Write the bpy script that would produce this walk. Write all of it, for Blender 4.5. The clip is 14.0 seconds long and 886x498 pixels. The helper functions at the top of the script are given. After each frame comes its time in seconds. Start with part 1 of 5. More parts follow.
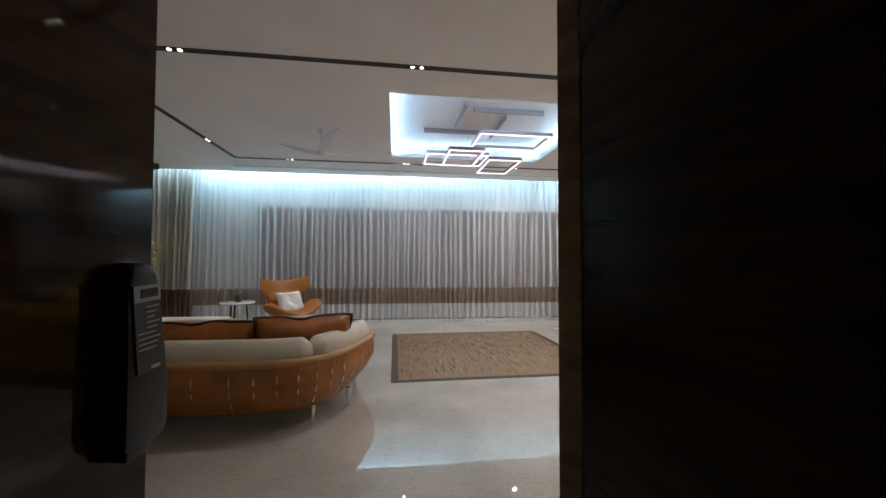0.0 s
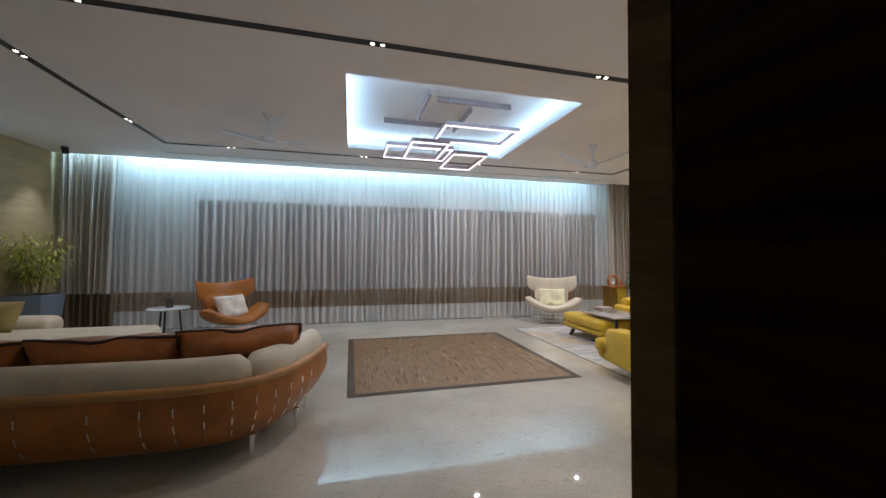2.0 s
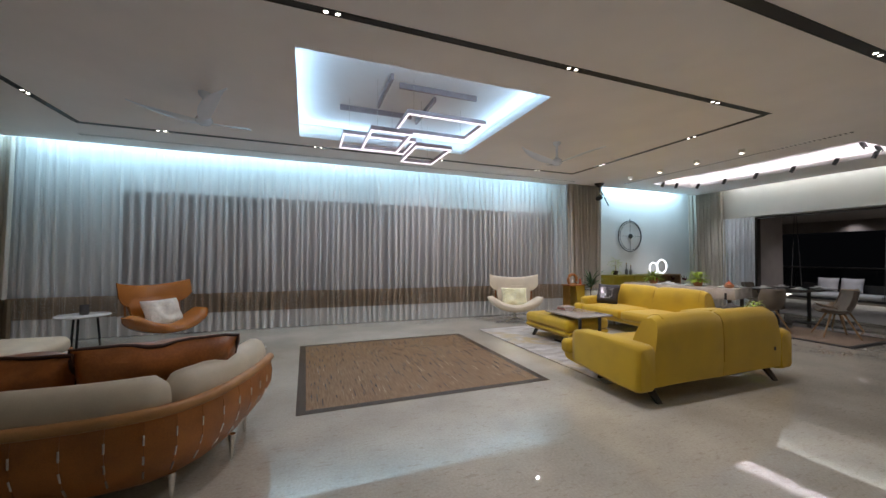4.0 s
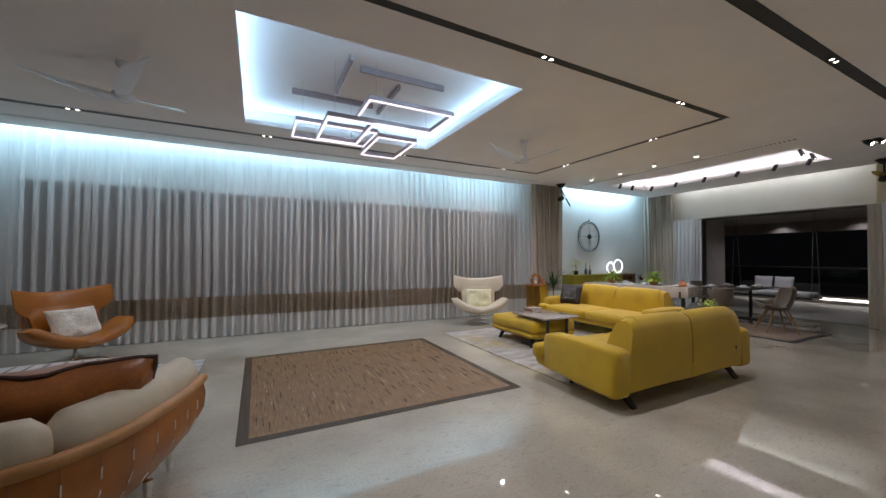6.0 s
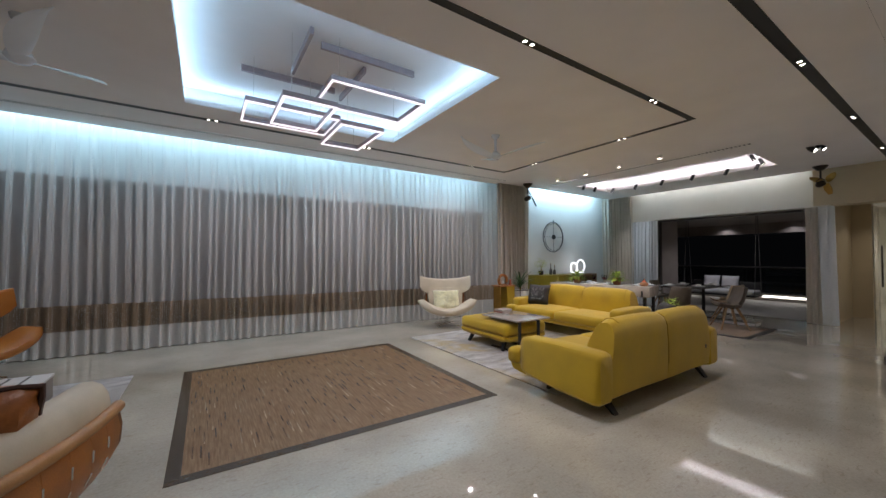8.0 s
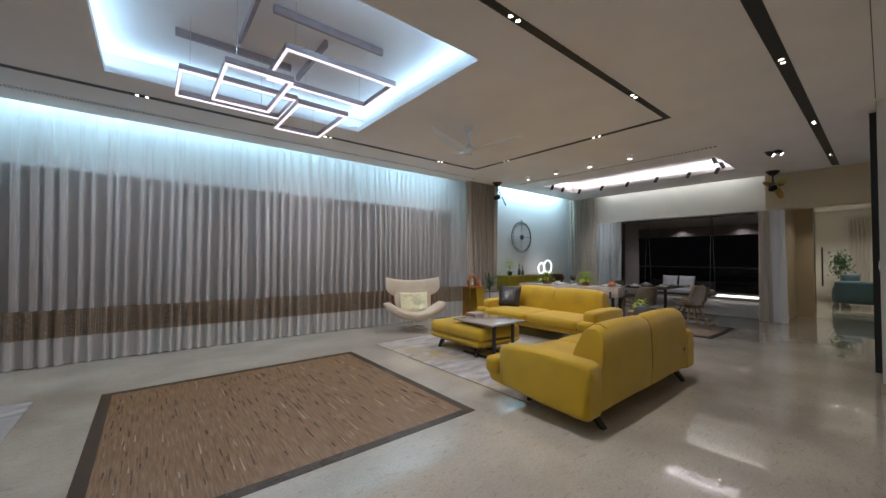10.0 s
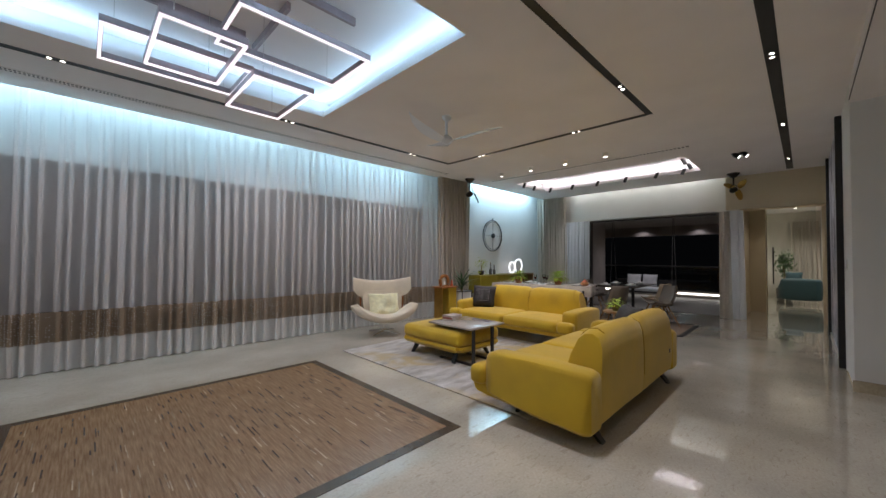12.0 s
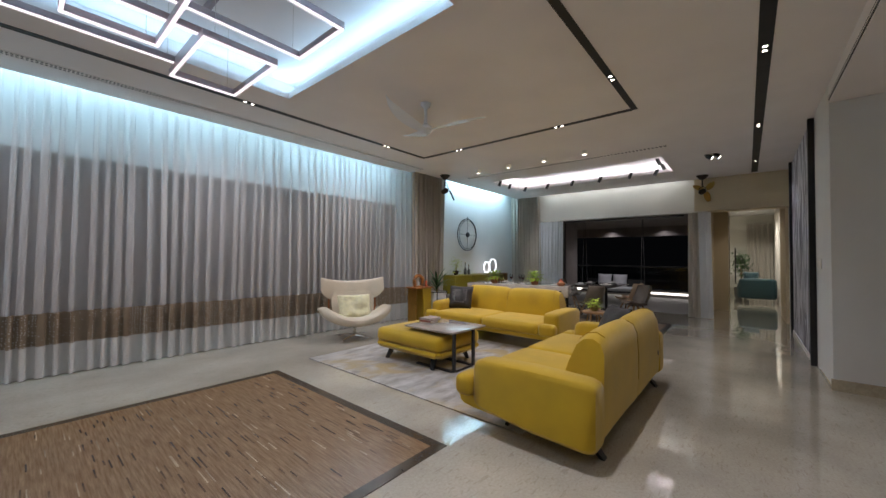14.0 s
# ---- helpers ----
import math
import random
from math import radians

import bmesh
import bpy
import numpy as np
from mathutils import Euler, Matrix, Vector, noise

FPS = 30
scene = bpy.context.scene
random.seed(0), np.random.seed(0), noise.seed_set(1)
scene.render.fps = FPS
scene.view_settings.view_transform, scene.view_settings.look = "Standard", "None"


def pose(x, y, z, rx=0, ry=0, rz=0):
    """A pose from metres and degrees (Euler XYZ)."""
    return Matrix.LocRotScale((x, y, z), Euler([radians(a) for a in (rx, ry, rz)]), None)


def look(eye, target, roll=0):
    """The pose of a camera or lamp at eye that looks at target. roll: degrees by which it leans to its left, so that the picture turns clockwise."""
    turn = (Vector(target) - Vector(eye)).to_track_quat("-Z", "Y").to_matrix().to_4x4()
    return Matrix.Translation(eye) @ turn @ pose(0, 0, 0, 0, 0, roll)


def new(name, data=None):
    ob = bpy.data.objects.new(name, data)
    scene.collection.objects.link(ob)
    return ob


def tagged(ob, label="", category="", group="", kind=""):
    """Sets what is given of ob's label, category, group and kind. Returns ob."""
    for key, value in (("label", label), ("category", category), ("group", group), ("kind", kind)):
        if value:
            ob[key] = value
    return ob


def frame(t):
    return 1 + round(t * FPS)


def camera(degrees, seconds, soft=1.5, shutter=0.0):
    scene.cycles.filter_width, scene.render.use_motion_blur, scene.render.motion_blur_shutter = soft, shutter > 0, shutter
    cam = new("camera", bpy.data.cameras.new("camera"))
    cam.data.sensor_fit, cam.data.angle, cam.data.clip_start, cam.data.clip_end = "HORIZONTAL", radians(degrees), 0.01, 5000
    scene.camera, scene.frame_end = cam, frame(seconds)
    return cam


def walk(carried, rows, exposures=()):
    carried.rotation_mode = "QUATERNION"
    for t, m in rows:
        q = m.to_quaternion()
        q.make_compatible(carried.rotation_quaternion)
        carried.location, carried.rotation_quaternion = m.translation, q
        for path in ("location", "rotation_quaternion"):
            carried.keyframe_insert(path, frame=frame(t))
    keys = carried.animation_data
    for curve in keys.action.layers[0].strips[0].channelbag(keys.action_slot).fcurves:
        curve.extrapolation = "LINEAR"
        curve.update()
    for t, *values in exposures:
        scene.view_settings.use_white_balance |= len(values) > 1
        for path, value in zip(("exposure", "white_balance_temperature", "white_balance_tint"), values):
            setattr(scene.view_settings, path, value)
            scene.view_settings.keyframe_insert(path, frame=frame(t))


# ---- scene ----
cam = camera(101.8, 14.0)
PATH = [
    (0, (0.072, 0.154, 1.398), (0.338, 2.136, 1.453), 0.2),
    (0.5, (0.07, 0.235, 1.412), (0.393, 2.208, 1.464), 0.3),
    (1, (0.074, 0.328, 1.426), (0.453, 2.292, 1.473), 0.4),
    (1.5, (0.062, 0.422, 1.425), (0.503, 2.372, 1.472), 0.3),
    (2, (0.069, 0.505, 1.423), (0.564, 2.442, 1.469), 0.2),
    (2.5, (0.073, 0.582, 1.422), (0.621, 2.504, 1.466), 0.2),
    (3, (0.086, 0.656, 1.421), (0.689, 2.562, 1.462), 0.2),
    (5.5, (0.152, 1.067, 1.424), (1.019, 2.869, 1.468), 0.1),
    (6, (0.17, 1.152, 1.428), (1.087, 2.929, 1.47), 0.1),
    (6.5, (0.181, 1.239, 1.422), (1.148, 2.99, 1.464), 0.2),
    (7, (0.192, 1.321, 1.415), (1.205, 3.045, 1.46), 0.1),
    (7.5, (0.212, 1.4, 1.425), (1.27, 3.097, 1.466), 0.2),
    (8, (0.237, 1.488, 1.41), (1.338, 3.157, 1.457), 0.1),
    (10.5, (0.424, 1.971, 1.413), (1.727, 3.488, 1.459), 0.3),
    (11, (0.453, 2.072, 1.409), (1.794, 3.556, 1.454), 0.3),
    (11.5, (0.485, 2.17, 1.409), (1.861, 3.62, 1.452), 0.3),
    (12, (0.52, 2.264, 1.404), (1.931, 3.68, 1.448), 0.3),
    (12.5, (0.556, 2.348, 1.399), (1.998, 3.733, 1.442), 0.4),
    (13, (0.602, 2.427, 1.391), (2.074, 3.78, 1.436), 0.4),
    (13.5, (0.648, 2.511, 1.384), (2.148, 3.833, 1.429), 0.4),
    (14, (0.69, 2.596, 1.378), (2.218, 3.886, 1.425), 0.5),
]
EXPOSURES = [(0, 0.63), (3, 0.42), (6, 0.21), (10, 0.12), (14, 0.10)]
E_COVE, E_COFFER, E_NICHE, E_SPOT = 112.0, 6.4, 6.0, 108.0
walk(cam, [(t, look(eye, target, roll)) for t, eye, target, roll in PATH], EXPOSURES)

# ---- world: night, no sun ----
world = bpy.data.worlds.new("night")
scene.world = world
world.use_nodes = True
world.node_tree.nodes["Background"].inputs[0].default_value = (0.0012, 0.0013, 0.0016, 1)
world.node_tree.nodes["Background"].inputs[1].default_value = 1.0


def lamp(name, kind, m, energy, color, size=0.1, size_y=None, blend=0.5, angle=60):
    d = bpy.data.lights.new(name, kind)
    d.energy, d.color = energy, color
    if kind == "AREA":
        d.shape = "RECTANGLE"
        d.size, d.size_y = size, size_y or size
    else:
        d.shadow_soft_size = size
    if kind == "SPOT":
        d.spot_size, d.spot_blend = radians(angle), blend
    ob = new(name, d)
    ob.matrix_world = m
    return ob


COOL = (0.44, 0.76, 1.0)
WHITE = (1.0, 0.93, 0.86)
WARM = (0.945, 0.905, 1.0)
# LED strips hidden in the curtain pocket, over the clock wall and the balcony doors
lamp("cove_led", "AREA", look((0.6, 8.49, 3.56), (0.6, 8.89, 2.76)), E_COVE, COOL, 11.2, 0.03)
lamp("cove_led", "AREA", look((9.3, 8.27, 3.56), (9.3, 8.67, 2.76)), E_COVE * 0.36, COOL, 3.0, 0.03)
lamp("cove_led", "AREA", look((11.14, 5.6, 3.56), (11.54, 5.6, 2.76)), E_COVE * 0.085, (0.90, 0.95, 1.0), 3.6, 0.03)
# LED strips on the hidden ledge round the coffer, shining up
for cx, cy, ln in ((1.39, 4.20, 2.9), (1.39, 6.94, 2.9), (-0.09, 5.57, 2.7), (2.87, 5.57, 2.7)):
    lamp("coffer_led", "AREA", look((cx, cy, 3.39), (cx + (1.39 - cx) * 0.13, cy + (5.57 - cy) * 0.13, 3.55)), E_COFFER, (0.40, 0.70, 1.0), ln, 0.03)
# the dining niche
for cx, cy, lx, ly in ((8.37, 5.65, 0.03, 3.6), (9.96, 5.65, 0.03, 3.6), (9.16, 3.75, 1.4, 0.03), (9.16, 7.55, 1.4, 0.03)):
    lamp("niche_led", "AREA", pose(cx, cy, 3.39, 180, 0, 0), E_NICHE * (1.0 if ly > 1 else 0.5), (0.94, 0.93, 1.0), lx, ly)
# spotlights of the tracks and the surface downlights
SPOTS = [(-1.94, 7.36, 0.28), (0.29, 7.36, 0.55), (2.53, 7.36, 0.8), (4.79, 7.36, 0.8), (-1.93, 3.68, 0), (0.28, 3.68, 0.32), (2.58, 3.68, 1.0), (4.72, 3.68, 0.5), (-2.92, 4.67, 0), (-2.92, 6.35, 0.3),
         (5.74, 4.67, 0.25), (5.74, 6.5, 0.25), (5.02, 2.455, 0.04), (7.45, 2.455, 0.03), (9.88, 2.455, 0.22), (2.6, 2.455, 0.12)]
for x, y, lit in SPOTS:
    if lit:
        lamp("track_spot", "SPOT", pose(x, y, 3.285), E_SPOT * lit, WARM, 0.02, blend=1.0, angle=170 if y > 7 else 120)
for y in (4.79, 5.56, 6.33, 7.08):
    lamp("downlight_beam", "SPOT", pose(7.18, y, 3.21), E_SPOT * 0.48, WARM, 0.03, blend=1.0, angle=120)
lamp("downlight_beam", "SPOT", look((-4.72, 8.08, 3.2), (-4.95, 8.0, 0)), E_SPOT * 0.7, WARM, 0.03, blend=0.8, angle=70)
lamp("downlight_beam", "SPOT", look((-4.72, 6.45, 3.2), (-4.9, 6.5, 0)), E_SPOT * 0.4, WARM, 0.03, blend=0.8, angle=80)
# added fill to brighten the passage, which has no fixture of its own
lamp("passage_fill", "SPOT", pose(12.5, 2.6, 2.76), 17, WHITE, 0.03, blend=0.9, angle=110)
lamp("room_light", "SPOT", pose(16.6, 2.45, 3.0), 130, WHITE, 0.04, blend=0.9, angle=130)
# added fill nearer the glass door, away from the room's two fixtures
lamp("room_light", "SPOT", pose(15.0, 2.3, 3.0), 90, WHITE, 0.04, blend=0.9, angle=130)
for y in (4.9, 6.7):
    lamp("balcony_light", "SPOT", pose(15.8, y, 2.58), 9, WARM, 0.03, blend=0.9, angle=130)
lamp("balcony_light", "SPOT", pose(12.6, 5.6, 2.58), 34, WARM, 0.03, blend=0.9, angle=130)
# the spot heads of the dining niche, turned to the balcony side
for y, e in ((7.30, 45), (5.3, 12)):
    lamp("niche_spot", "SPOT", look((9.95, y, 3.22), (11.4, y - 0.1, 1.2)), e, (0.90, 0.95, 1.0), 0.02, blend=0.9, angle=60)
lamp("balcony_strip", "AREA", look((15.75, 5.3, 0.30), (15.2, 5.3, 0.0)), 1.5, WHITE, 3.0, 0.03)


# ---- mesh helpers ----
def box(bm, x0, x1, y0, y1, z0, z1):
    v = [bm.verts.new((x, y, z)) for x in (x0, x1) for y in (y0, y1) for z in (z0, z1)]
    for f in ((0, 1, 3, 2), (4, 6, 7, 5), (0, 4, 5, 1), (2, 3, 7, 6), (0, 2, 6, 4), (1, 5, 7, 3)):
        bm.faces.new([v[i] for i in f])
    return v


def boxes(*rows):
    bm = bmesh.new()
    for r in rows:
        box(bm, *r)
    return bm


def rbox(x0, x1, y0, y1, z0, z1, r=0.02, seg=3, bm=None):
    b = bmesh.new()
    box(b, x0, x1, y0, y1, z0, z1)
    bmesh.ops.bevel(b, geom=b.edges[:], offset=r, segments=seg, profile=0.5, affect="EDGES")
    if bm is None:
        return b
    me = bpy.data.meshes.new("tmp")
    b.to_mesh(me)
    bm.from_mesh(me)
    b.free()
    bpy.data.meshes.remove(me)
    return bm


def loft(rings, closed=True, caps=True, bm=None, cyclic=False):
    bm = bm or bmesh.new()
    vs = [[bm.verts.new(p) for p in r] for r in rings]
    n = len(vs[0])
    pairs = list(zip(vs, vs[1:])) + ([(vs[-1], vs[0])] if cyclic else [])
    for a, b in pairs:
        for i in range(n if closed else n - 1):
            j = (i + 1) % n
            bm.faces.new((a[i], a[j], b[j], b[i]))
    if caps and closed and not cyclic:
        bm.faces.new(vs[0][::-1])
        bm.faces.new(vs[-1])
    return bm


def tube(pts, r, n=8, bm=None, cyclic=False):
    pts = [Vector(p) for p in pts]
    rings = []
    for i, p in enumerate(pts):
        a = pts[(i - 1) % len(pts)] if cyclic or i else p
        b = pts[(i + 1) % len(pts)] if cyclic or i < len(pts) - 1 else p
        d = (b - a).normalized()
        u = d.cross(Vector((0, 0, 1)) if abs(d.z) < 0.9 else Vector((1, 0, 0))).normalized()
        w = d.cross(u)
        rr = r[i] if isinstance(r, (list, tuple)) else r
        rings.append([p + rr * (math.cos(2 * math.pi * k / n) * u + math.sin(2 * math.pi * k / n) * w) for k in range(n)])
    return loft(rings, bm=bm, cyclic=cyclic)


def lathe(profile, n=24, bm=None, at=(0, 0, 0)):
    rings = [[(at[0] + r * math.cos(2 * math.pi * k / n), at[1] + r * math.sin(2 * math.pi * k / n), at[2] + z) for k in range(n)] for r, z in profile]
    return loft(rings, bm=bm)


def pillow(sx, sy, sz, n=10, e=0.55, wobble=0.0, seed=0):
    """A stuffed cushion: square outline, thin at the rim, thick in the middle (thickness along z)."""
    bm = bmesh.new()
    side = []
    for s in (1, -1):
        g = []
        for i in range(n + 1):
            row = []
            for j in range(n + 1):
                u, v = 2 * i / n - 1, 2 * j / n - 1
                h = max(0.0, (1 - u ** 4) * (1 - v ** 4)) ** e
                pinch = 1 - 0.06 * (1 - abs(u)) * abs(v) ** 3
                pinch2 = 1 - 0.06 * (1 - abs(v)) * abs(u) ** 3
                k = wobble * noise.noise(Vector((u * 2 + seed, v * 2, s)))
                row.append((u * sx / 2 * pinch2, v * sy / 2 * pinch, s * (sz / 2 * h * (1 + k) + 0.006)))
            g.append([bm.verts.new(p) for p in row])
        for i in range(n):
            for j in range(n):
                q = (g[i][j], g[i + 1][j], g[i + 1][j + 1], g[i][j + 1])
                bm.faces.new(q if s > 0 else q[::-1])
        side.append(g)
    rim = [(i, 0) for i in range(n)] + [(n, j) for j in range(n)] + [(i, n) for i in range(n, 0, -1)] + [(0, j) for j in range(n, 0, -1)]
    a, b = side
    for (i, j), (k, l) in zip(rim, rim[1:] + rim[:1]):
        bm.faces.new((a[i][j], b[i][j], b[k][l], a[k][l]))
    return bm


def soft(x0, x1, y0, y1, z0, z1, r=0.06, bulge=0.02, n=6):
    """An upholstered block: rounded edges and slightly domed faces."""
    bm = bmesh.new()
    sx, sy, sz = (x1 - x0) / 2, (y1 - y0) / 2, (z1 - z0) / 2
    c = Vector(((x0 + x1) / 2, (y0 + y1) / 2, (z0 + z1) / 2))
    half = Vector((sx, sy, sz))
    r = min(r, 0.98 * min(half))
    def spread(h):
        inner = h - r
        k = [-h, -h + r * 0.3, -h + r * 0.65, -h + r]
        mid = [-inner + 2 * inner * i / n for i in range(1, n)]
        return k + mid + [-q for q in k[::-1]]
    ax = [spread(h) for h in half]
    def vert(p):
        q = Vector(p)
        core = Vector([max(-(half[i] - r), min(half[i] - r, q[i])) for i in range(3)])
        d = q - core
        if d.length > 1e-9:
            q = core + d.normalized() * r
        f = [1 - (p[i] / half[i]) ** 2 for i in range(3)]
        q.x += math.copysign(bulge * f[1] * f[2], p[0]) * (abs(p[0]) / sx) ** 4
        q.y += math.copysign(bulge * f[0] * f[2], p[1]) * (abs(p[1]) / sy) ** 4
        q.z += math.copysign(bulge * f[0] * f[1], p[2]) * (abs(p[2]) / sz) ** 4
        return c + q
    seen = {}
    def get(a, b, cc):
        key = (a, b, cc)
        if key not in seen:
            seen[key] = bm.verts.new(vert((ax[0][a], ax[1][b], ax[2][cc])))
        return seen[key]
    N = [len(a) - 1 for a in ax]
    for fixed in range(3):
        u, v = [i for i in range(3) if i != fixed]
        for end in (0, N[fixed]):
            for i in range(N[u]):
                for j in range(N[v]):
                    quad = []
                    for di, dj in ((0, 0), (1, 0), (1, 1), (0, 1)):
                        k = [0, 0, 0]
                        k[fixed], k[u], k[v] = end, i + di, j + dj
                        quad.append(get(*k))
                    bm.faces.new(quad)
    bmesh.ops.recalc_face_normals(bm, faces=bm.faces[:])
    return bm


def part(name, bm, material, parent=None, label="", smooth=True, m=None):
    """One mesh object from a bmesh, under a thing or a part."""
    if m is not None:
        bmesh.ops.transform(bm, matrix=m, verts=bm.verts[:])
    me = bpy.data.meshes.new(name)
    bmesh.ops.recalc_face_normals(bm, faces=bm.faces[:])
    bm.to_mesh(me)
    bm.free()
    me.materials.append(material)
    if smooth:
        me.polygons.foreach_set("use_smooth", [True] * len(me.polygons))
        me.set_sharp_from_angle(angle=radians(42))
    ob = new(name, me)
    if parent is not None:
        ob.parent = parent
    if label:
        ob["label"] = label
    return ob


def thing(name, label, category, group="", kind="", m=None):
    ob = new(name)
    ob.empty_display_size = 0.1
    if m is not None:
        ob.matrix_world = m
    return tagged(ob, label, category, group, kind)


def setting(name, bm, material, label, category, smooth=False):
    return tagged(part(name, bm, material, None, smooth=smooth), label, category, kind="structure")


# ---- materials ----
def mat(name, base, rough=0.5, metal=0.0, vary=0.12, scale=6.0, bump=0.1, bump_scale=60.0, coat=0.0, stretch=(1, 1, 1), second=None, spec=0.5, sheen=0.0, object_random=0.0, coords="Object", bump_dist=0.01):
    """A procedural surface: base colour varied at a coarse and a fine scale, with fine relief."""
    m = bpy.data.materials.new(name)
    m.use_nodes = True
    nt = m.node_tree
    b = nt.nodes["Principled BSDF"]
    b.inputs["Roughness"].default_value, b.inputs["Metallic"].default_value = rough, metal
    b.inputs["Coat Weight"].default_value, b.inputs["Coat Roughness"].default_value = coat, 0.015
    b.inputs["Specular IOR Level"].default_value = spec
    b.inputs["Sheen Weight"].default_value = sheen
    tc = nt.nodes.new("ShaderNodeTexCoord")
    mp = nt.nodes.new("ShaderNodeMapping")
    mp.inputs["Scale"].default_value = stretch
    nt.links.new(tc.outputs[coords], mp.inputs[0])
    n1 = nt.nodes.new("ShaderNodeTexNoise")
    n1.inputs["Scale"].default_value, n1.inputs["Detail"].default_value = scale, 5
    n2 = nt.nodes.new("ShaderNodeTexNoise")
    n2.inputs["Scale"].default_value, n2.inputs["Detail"].default_value = bump_scale, 3
    for n in (n1, n2):
        nt.links.new(mp.outputs[0], n.inputs["Vector"])
    ramp = nt.nodes.new("ShaderNodeValToRGB")
    hi = second or [min(1, c * (1 + vary)) for c in base]
    lo = base if second else [c * (1 - vary) for c in base]
    ramp.color_ramp.elements[0].position, ramp.color_ramp.elements[1].position = 0.32, 0.68
    ramp.color_ramp.elements[0].color, ramp.color_ramp.elements[1].color = (*lo, 1), (*hi, 1)
    nt.links.new(n1.outputs[0], ramp.inputs[0])
    fine = nt.nodes.new("ShaderNodeMix")
    fine.data_type, fine.blend_type = "RGBA", "OVERLAY"
    fine.inputs[0].default_value = min(0.5, vary * 1.2)
    nt.links.new(ramp.outputs[0], fine.inputs[6])
    nt.links.new(n2.outputs[0], fine.inputs[7])
    out = fine.outputs[2]
    if object_random:
        oi = nt.nodes.new("ShaderNodeObjectInfo")
        hs = nt.nodes.new("ShaderNodeHueSaturation")
        mr = nt.nodes.new("ShaderNodeMapRange")
        mr.inputs["To Min"].default_value, mr.inputs["To Max"].default_value = 1 - object_random, 1 + object_random
        nt.links.new(oi.outputs["Random"], mr.inputs[0])
        nt.links.new(mr.outputs[0], hs.inputs["Value"])
        nt.links.new(out, hs.inputs["Color"])
        out = hs.outputs[0]
    nt.links.new(out, b.inputs["Base Color"])
    if bump:
        bp = nt.nodes.new("ShaderNodeBump")
        bp.inputs["Strength"].default_value, bp.inputs["Distance"].default_value = bump, bump_dist
        nt.links.new(n2.outputs[0], bp.inputs["Height"])
        nt.links.new(bp.outputs[0], b.inputs["Normal"])
    rr = nt.nodes.new("ShaderNodeMapRange")
    rr.inputs["To Min"].default_value, rr.inputs["To Max"].default_value = rough * 0.85, min(1, rough * 1.15)
    nt.links.new(n1.outputs[0], rr.inputs[0])
    nt.links.new(rr.outputs[0], b.inputs["Roughness"])
    return m


def glow(name, color, strength):
    m = bpy.data.materials.new(name)
    m.use_nodes = True
    b = m.node_tree.nodes["Principled BSDF"]
    b.inputs["Base Color"].default_value = (*[min(0.9, c) for c in color], 1)
    b.inputs["Emission Color"].default_value, b.inputs["Emission Strength"].default_value = (*color, 1), strength
    return m


def cloth(name, base, clear, thin=0.35, vary=0.06):
    """A thin fabric: part see-through between the threads, part scattering, part letting light through."""
    m = bpy.data.materials.new(name)
    m.use_nodes = True
    nt = m.node_tree
    nt.nodes.remove(nt.nodes["Principled BSDF"])
    out = nt.nodes["Material Output"]
    tc = nt.nodes.new("ShaderNodeTexCoord")
    ns = nt.nodes.new("ShaderNodeTexNoise")
    ns.inputs["Scale"].default_value, ns.inputs["Detail"].default_value = 3.0, 6
    mp = nt.nodes.new("ShaderNodeMapping")
    mp.inputs["Scale"].default_value = (6, 6, 0.6)
    nt.links.new(tc.outputs["Object"], mp.inputs[0])
    nt.links.new(mp.outputs[0], ns.inputs["Vector"])
    rp = nt.nodes.new("ShaderNodeValToRGB")
    rp.color_ramp.elements[0].color = (*[c * (1 - vary) for c in base], 1)
    rp.color_ramp.elements[1].color = (*[min(1, c * (1 + vary)) for c in base], 1)
    nt.links.new(ns.outputs[0], rp.inputs[0])
    df, tl, tr = (nt.nodes.new("ShaderNodeBsdf" + k) for k in ("Diffuse", "Translucent", "Transparent"))
    for k in (df, tl):
        nt.links.new(rp.outputs[0], k.inputs[0])
    a, b = nt.nodes.new("ShaderNodeMixShader"), nt.nodes.new("ShaderNodeMixShader")
    a.inputs[0].default_value, b.inputs[0].default_value = thin, clear
    nt.links.new(df.outputs[0], a.inputs[1])
    nt.links.new(tl.outputs[0], a.inputs[2])
    nt.links.new(a.outputs[0], b.inputs[1])
    nt.links.new(tr.outputs[0], b.inputs[2])
    nt.links.new(b.outputs[0], out.inputs[0])
    return m


def glass(name, tint=(0.9, 0.95, 0.95), gloss=0.06):
    m = bpy.data.materials.new(name)
    m.use_nodes = True
    nt = m.node_tree
    nt.nodes.remove(nt.nodes["Principled BSDF"])
    gl, tr, mx, fr = (nt.nodes.new(k) for k in ("ShaderNodeBsdfGlossy", "ShaderNodeBsdfTransparent", "ShaderNodeMixShader", "ShaderNodeFresnel"))
    gl.inputs["Roughness"].default_value = 0.02
    tr.inputs[0].default_value = (*tint, 1)
    fr.inputs[0].default_value = 1.5
    nt.links.new(fr.outputs[0], mx.inputs[0])
    nt.links.new(tr.outputs[0], mx.inputs[1])
    nt.links.new(gl.outputs[0], mx.inputs[2])
    nt.links.new(mx.outputs[0], nt.nodes["Material Output"].inputs[0])
    return m


